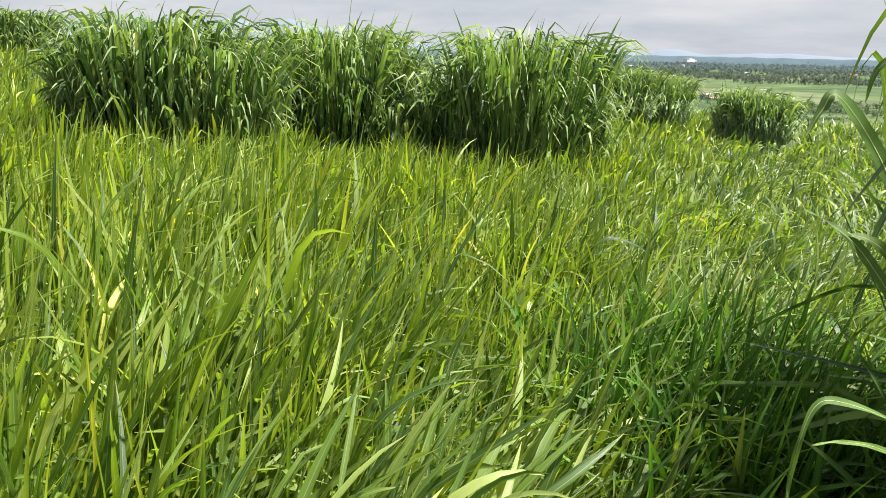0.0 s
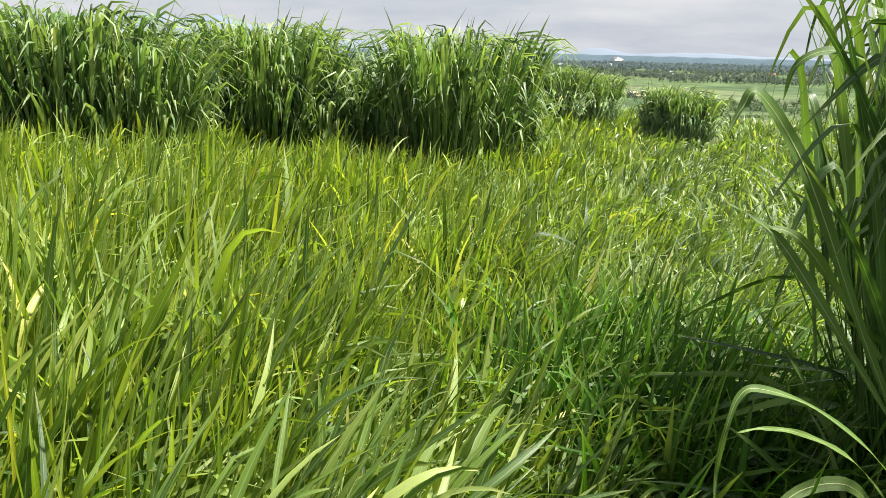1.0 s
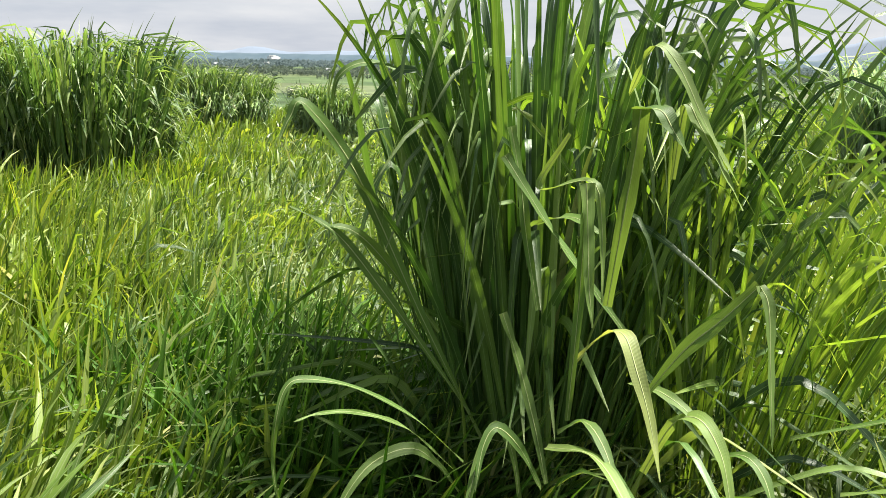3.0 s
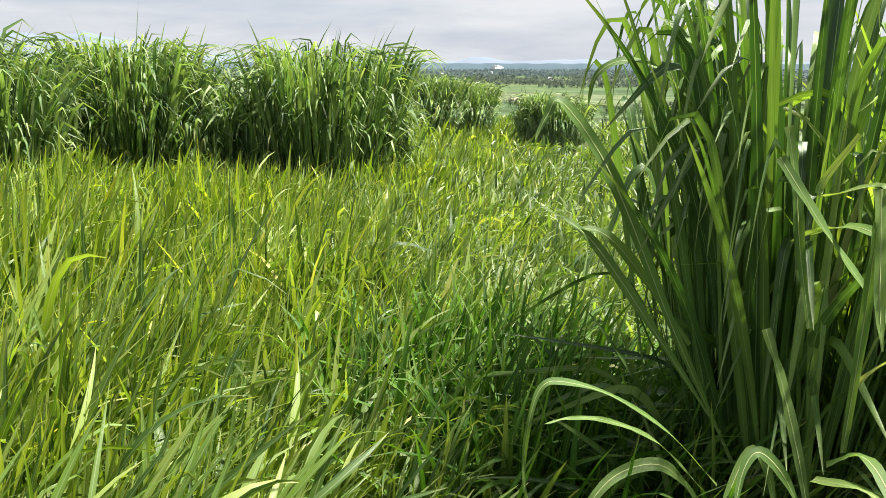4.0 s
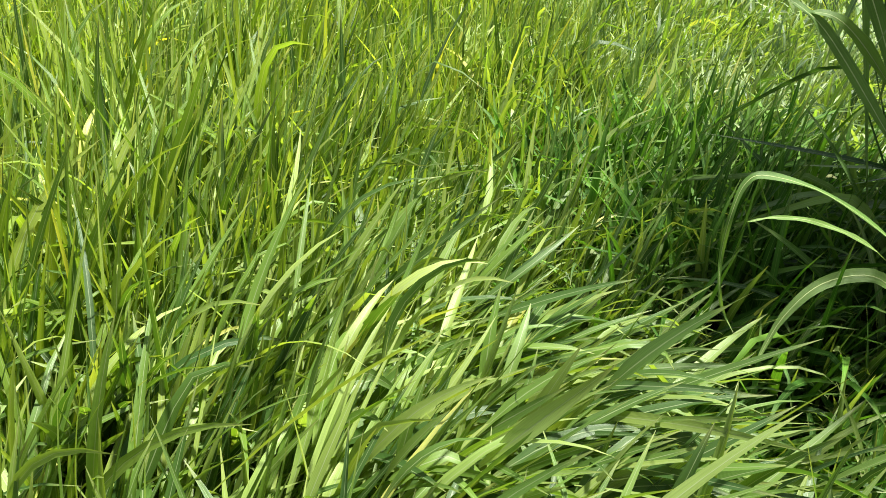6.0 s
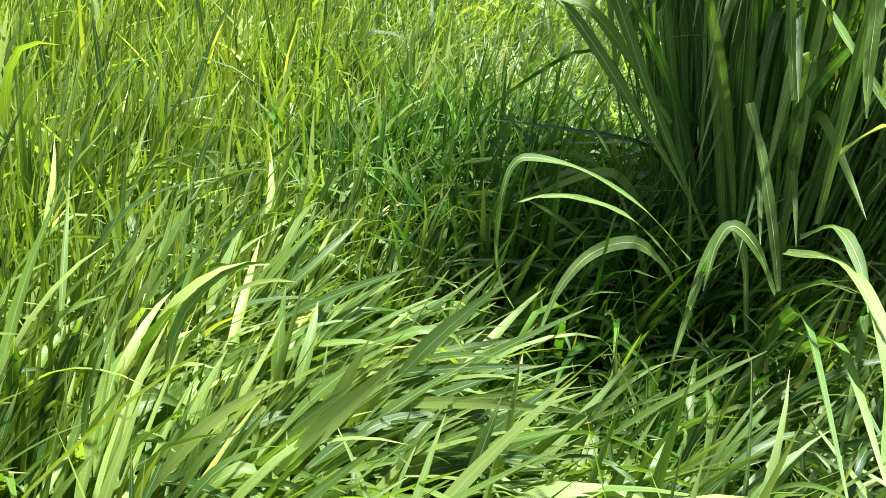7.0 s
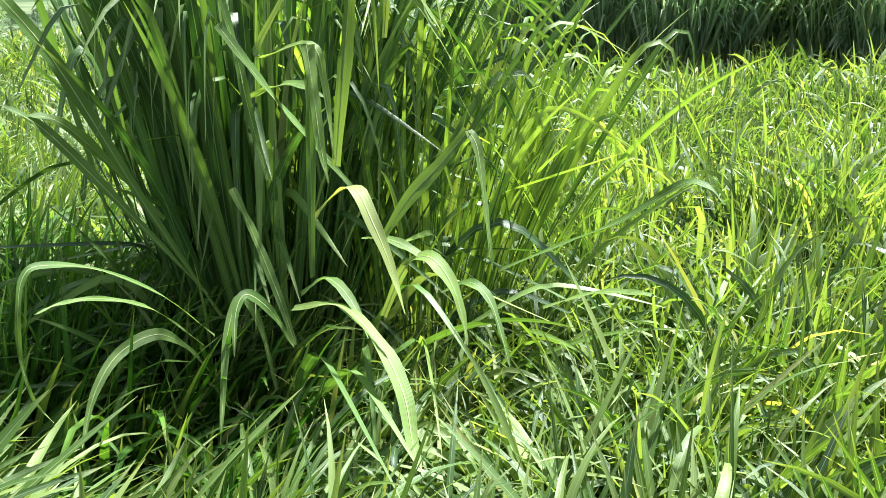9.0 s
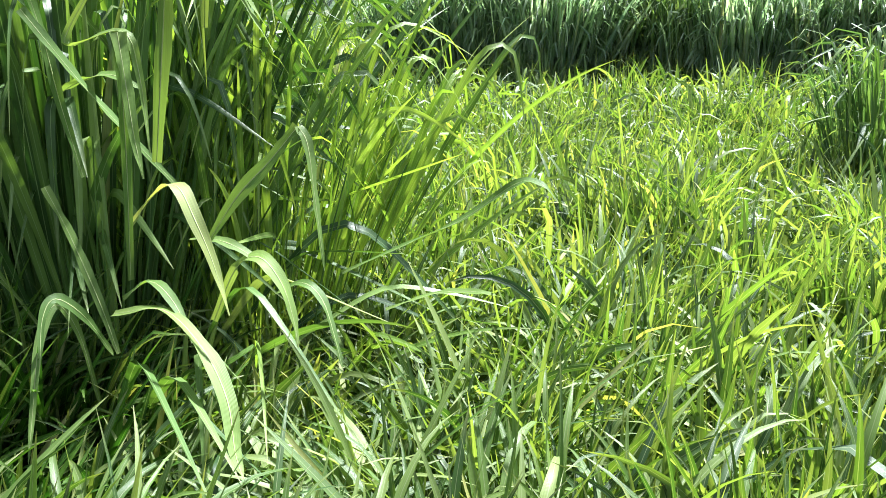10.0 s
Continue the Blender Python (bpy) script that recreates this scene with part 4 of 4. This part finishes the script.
gabled(0.2, 1420, 6, 9, 3, 0.9, WALLWHITE, ROOFGREY, "small white house with a grey roof")
gabled(6.4, 1450, 7, 10, 3.2, 1.4, WALLWHITE, ROOFRED, "small white house with a red roof")
gabled(8.3, 1080, 6, 9, 3, 1.1, WALLWHITE, ROOFRED, "small house with a red tiled roof")
gabled(-7.1, 1950, 8, 13, 4, 1.5, WALLWHITE, ROOFGREY, "long white farm building with a grey roof")
gabled(-3.8, 2250, 8, 13, 4, 1.2, WALLWHITE, ROOFGREY, "long white farm building with a grey roof")
gabled(4.4, 1950, 8, 14, 4, 1.7, WALLWHITE, ROOFGREY, "long white farm building with a grey roof")

works = new("factory")
fx, fy = polar(-3.37, 3200)
works.location = (fx, fy, -17.0)
works.rotation_euler = (0, 0, 0.75)
tagged(works, "bright white works building far off on the plain", "building")
for cx, wx, hz in ((-14, 10, 9), (-3, 12, 15), (9, 12, 12), (19, 9, 8)):
    box_part("block", (cx, 0, hz / 2), (wx, 24, hz), WALLWHITE, works)
    box_part("roof", (cx, 0, hz + 0.4), (wx - 0.6, 24.6, 0.8), ROOFGREY, works)


def build_track():
    s = np.linspace(0, 1, 30)
    d = 430 + 230 * s
    a = np.radians(-1.35 + 0.8 * np.sin(s * 5.0))
    x, y = 0.4 + d * np.sin(a), d * np.cos(a)
    nx = np.gradient(y)
    ny = -np.gradient(x)
    ln = np.hypot(nx, ny)
    w = 3.4
    L = np.stack([x - w * nx / ln, y - w * ny / ln], 1)
    R = np.stack([x + w * nx / ln, y + w * ny / ln], 1)
    V = np.concatenate([np.column_stack([q, ground_z(q[:, 0], q[:, 1]) + 0.35]) for q in (L, R)])
    i = np.arange(29)
    F = np.stack([i, i + 30, i + 31, i + 1], 1)
    tagged(new("road", mesh_from("road", V, F, [TRACK])), "pale sandy track winding through the fields", "road", kind="structure")


build_track()


def ridge(name, dist, a0, a1, base, bumps, low, seed, mat, label):
    """A range of hills: low plus bumps of (azimuth, width, height)."""
    d = np.linspace(a0, a1, 300)
    a = np.radians(d)
    h = low + sum(t * np.exp(-((d - c) / w) ** 2) for c, w, t in bumps)
    h = h * (1 + 0.05 * np.sin(d * 1.7 + seed) + 0.03 * np.sin(d * 4.1 + 2 * seed)) + 1.2 * np.sin(d * 9 + seed)
    x, y = dist * np.sin(a), dist * np.cos(a)
    rows = np.stack([np.stack([x * q, y * q, base + (h - base) * t], 1) for q, t in ((0.95, 0.0), (0.975, 0.5), (0.99, 0.85), (1.0, 1.0), (1.04, 0.0))])
    idx = np.arange(rows.shape[0] * len(a)).reshape(rows.shape[0], len(a))
    F = np.stack([idx[:-1, :-1], idx[:-1, 1:], idx[1:, 1:], idx[1:, :-1]], -1).reshape(-1, 4)
    ob = new(name, mesh_from(name, rows.reshape(-1, 3), F, [mat]))
    return tagged(ob, label, "hill", kind="structure")


# hill colours already hold the blue of the haze before them, more with distance
HILL_NEAR = plain_material("hazed_ridge", (0.045, 0.072, 0.092), (0.06, 0.088, 0.108), 0.02, 0.95)
HILL_MID = plain_material("hazed_green_hills", (0.06, 0.085, 0.09), (0.085, 0.11, 0.115), 0.006, 0.95)
HILL_FAR = plain_material("hazed_far_hills", (0.125, 0.155, 0.20), (0.145, 0.175, 0.22), 0.002, 0.95)
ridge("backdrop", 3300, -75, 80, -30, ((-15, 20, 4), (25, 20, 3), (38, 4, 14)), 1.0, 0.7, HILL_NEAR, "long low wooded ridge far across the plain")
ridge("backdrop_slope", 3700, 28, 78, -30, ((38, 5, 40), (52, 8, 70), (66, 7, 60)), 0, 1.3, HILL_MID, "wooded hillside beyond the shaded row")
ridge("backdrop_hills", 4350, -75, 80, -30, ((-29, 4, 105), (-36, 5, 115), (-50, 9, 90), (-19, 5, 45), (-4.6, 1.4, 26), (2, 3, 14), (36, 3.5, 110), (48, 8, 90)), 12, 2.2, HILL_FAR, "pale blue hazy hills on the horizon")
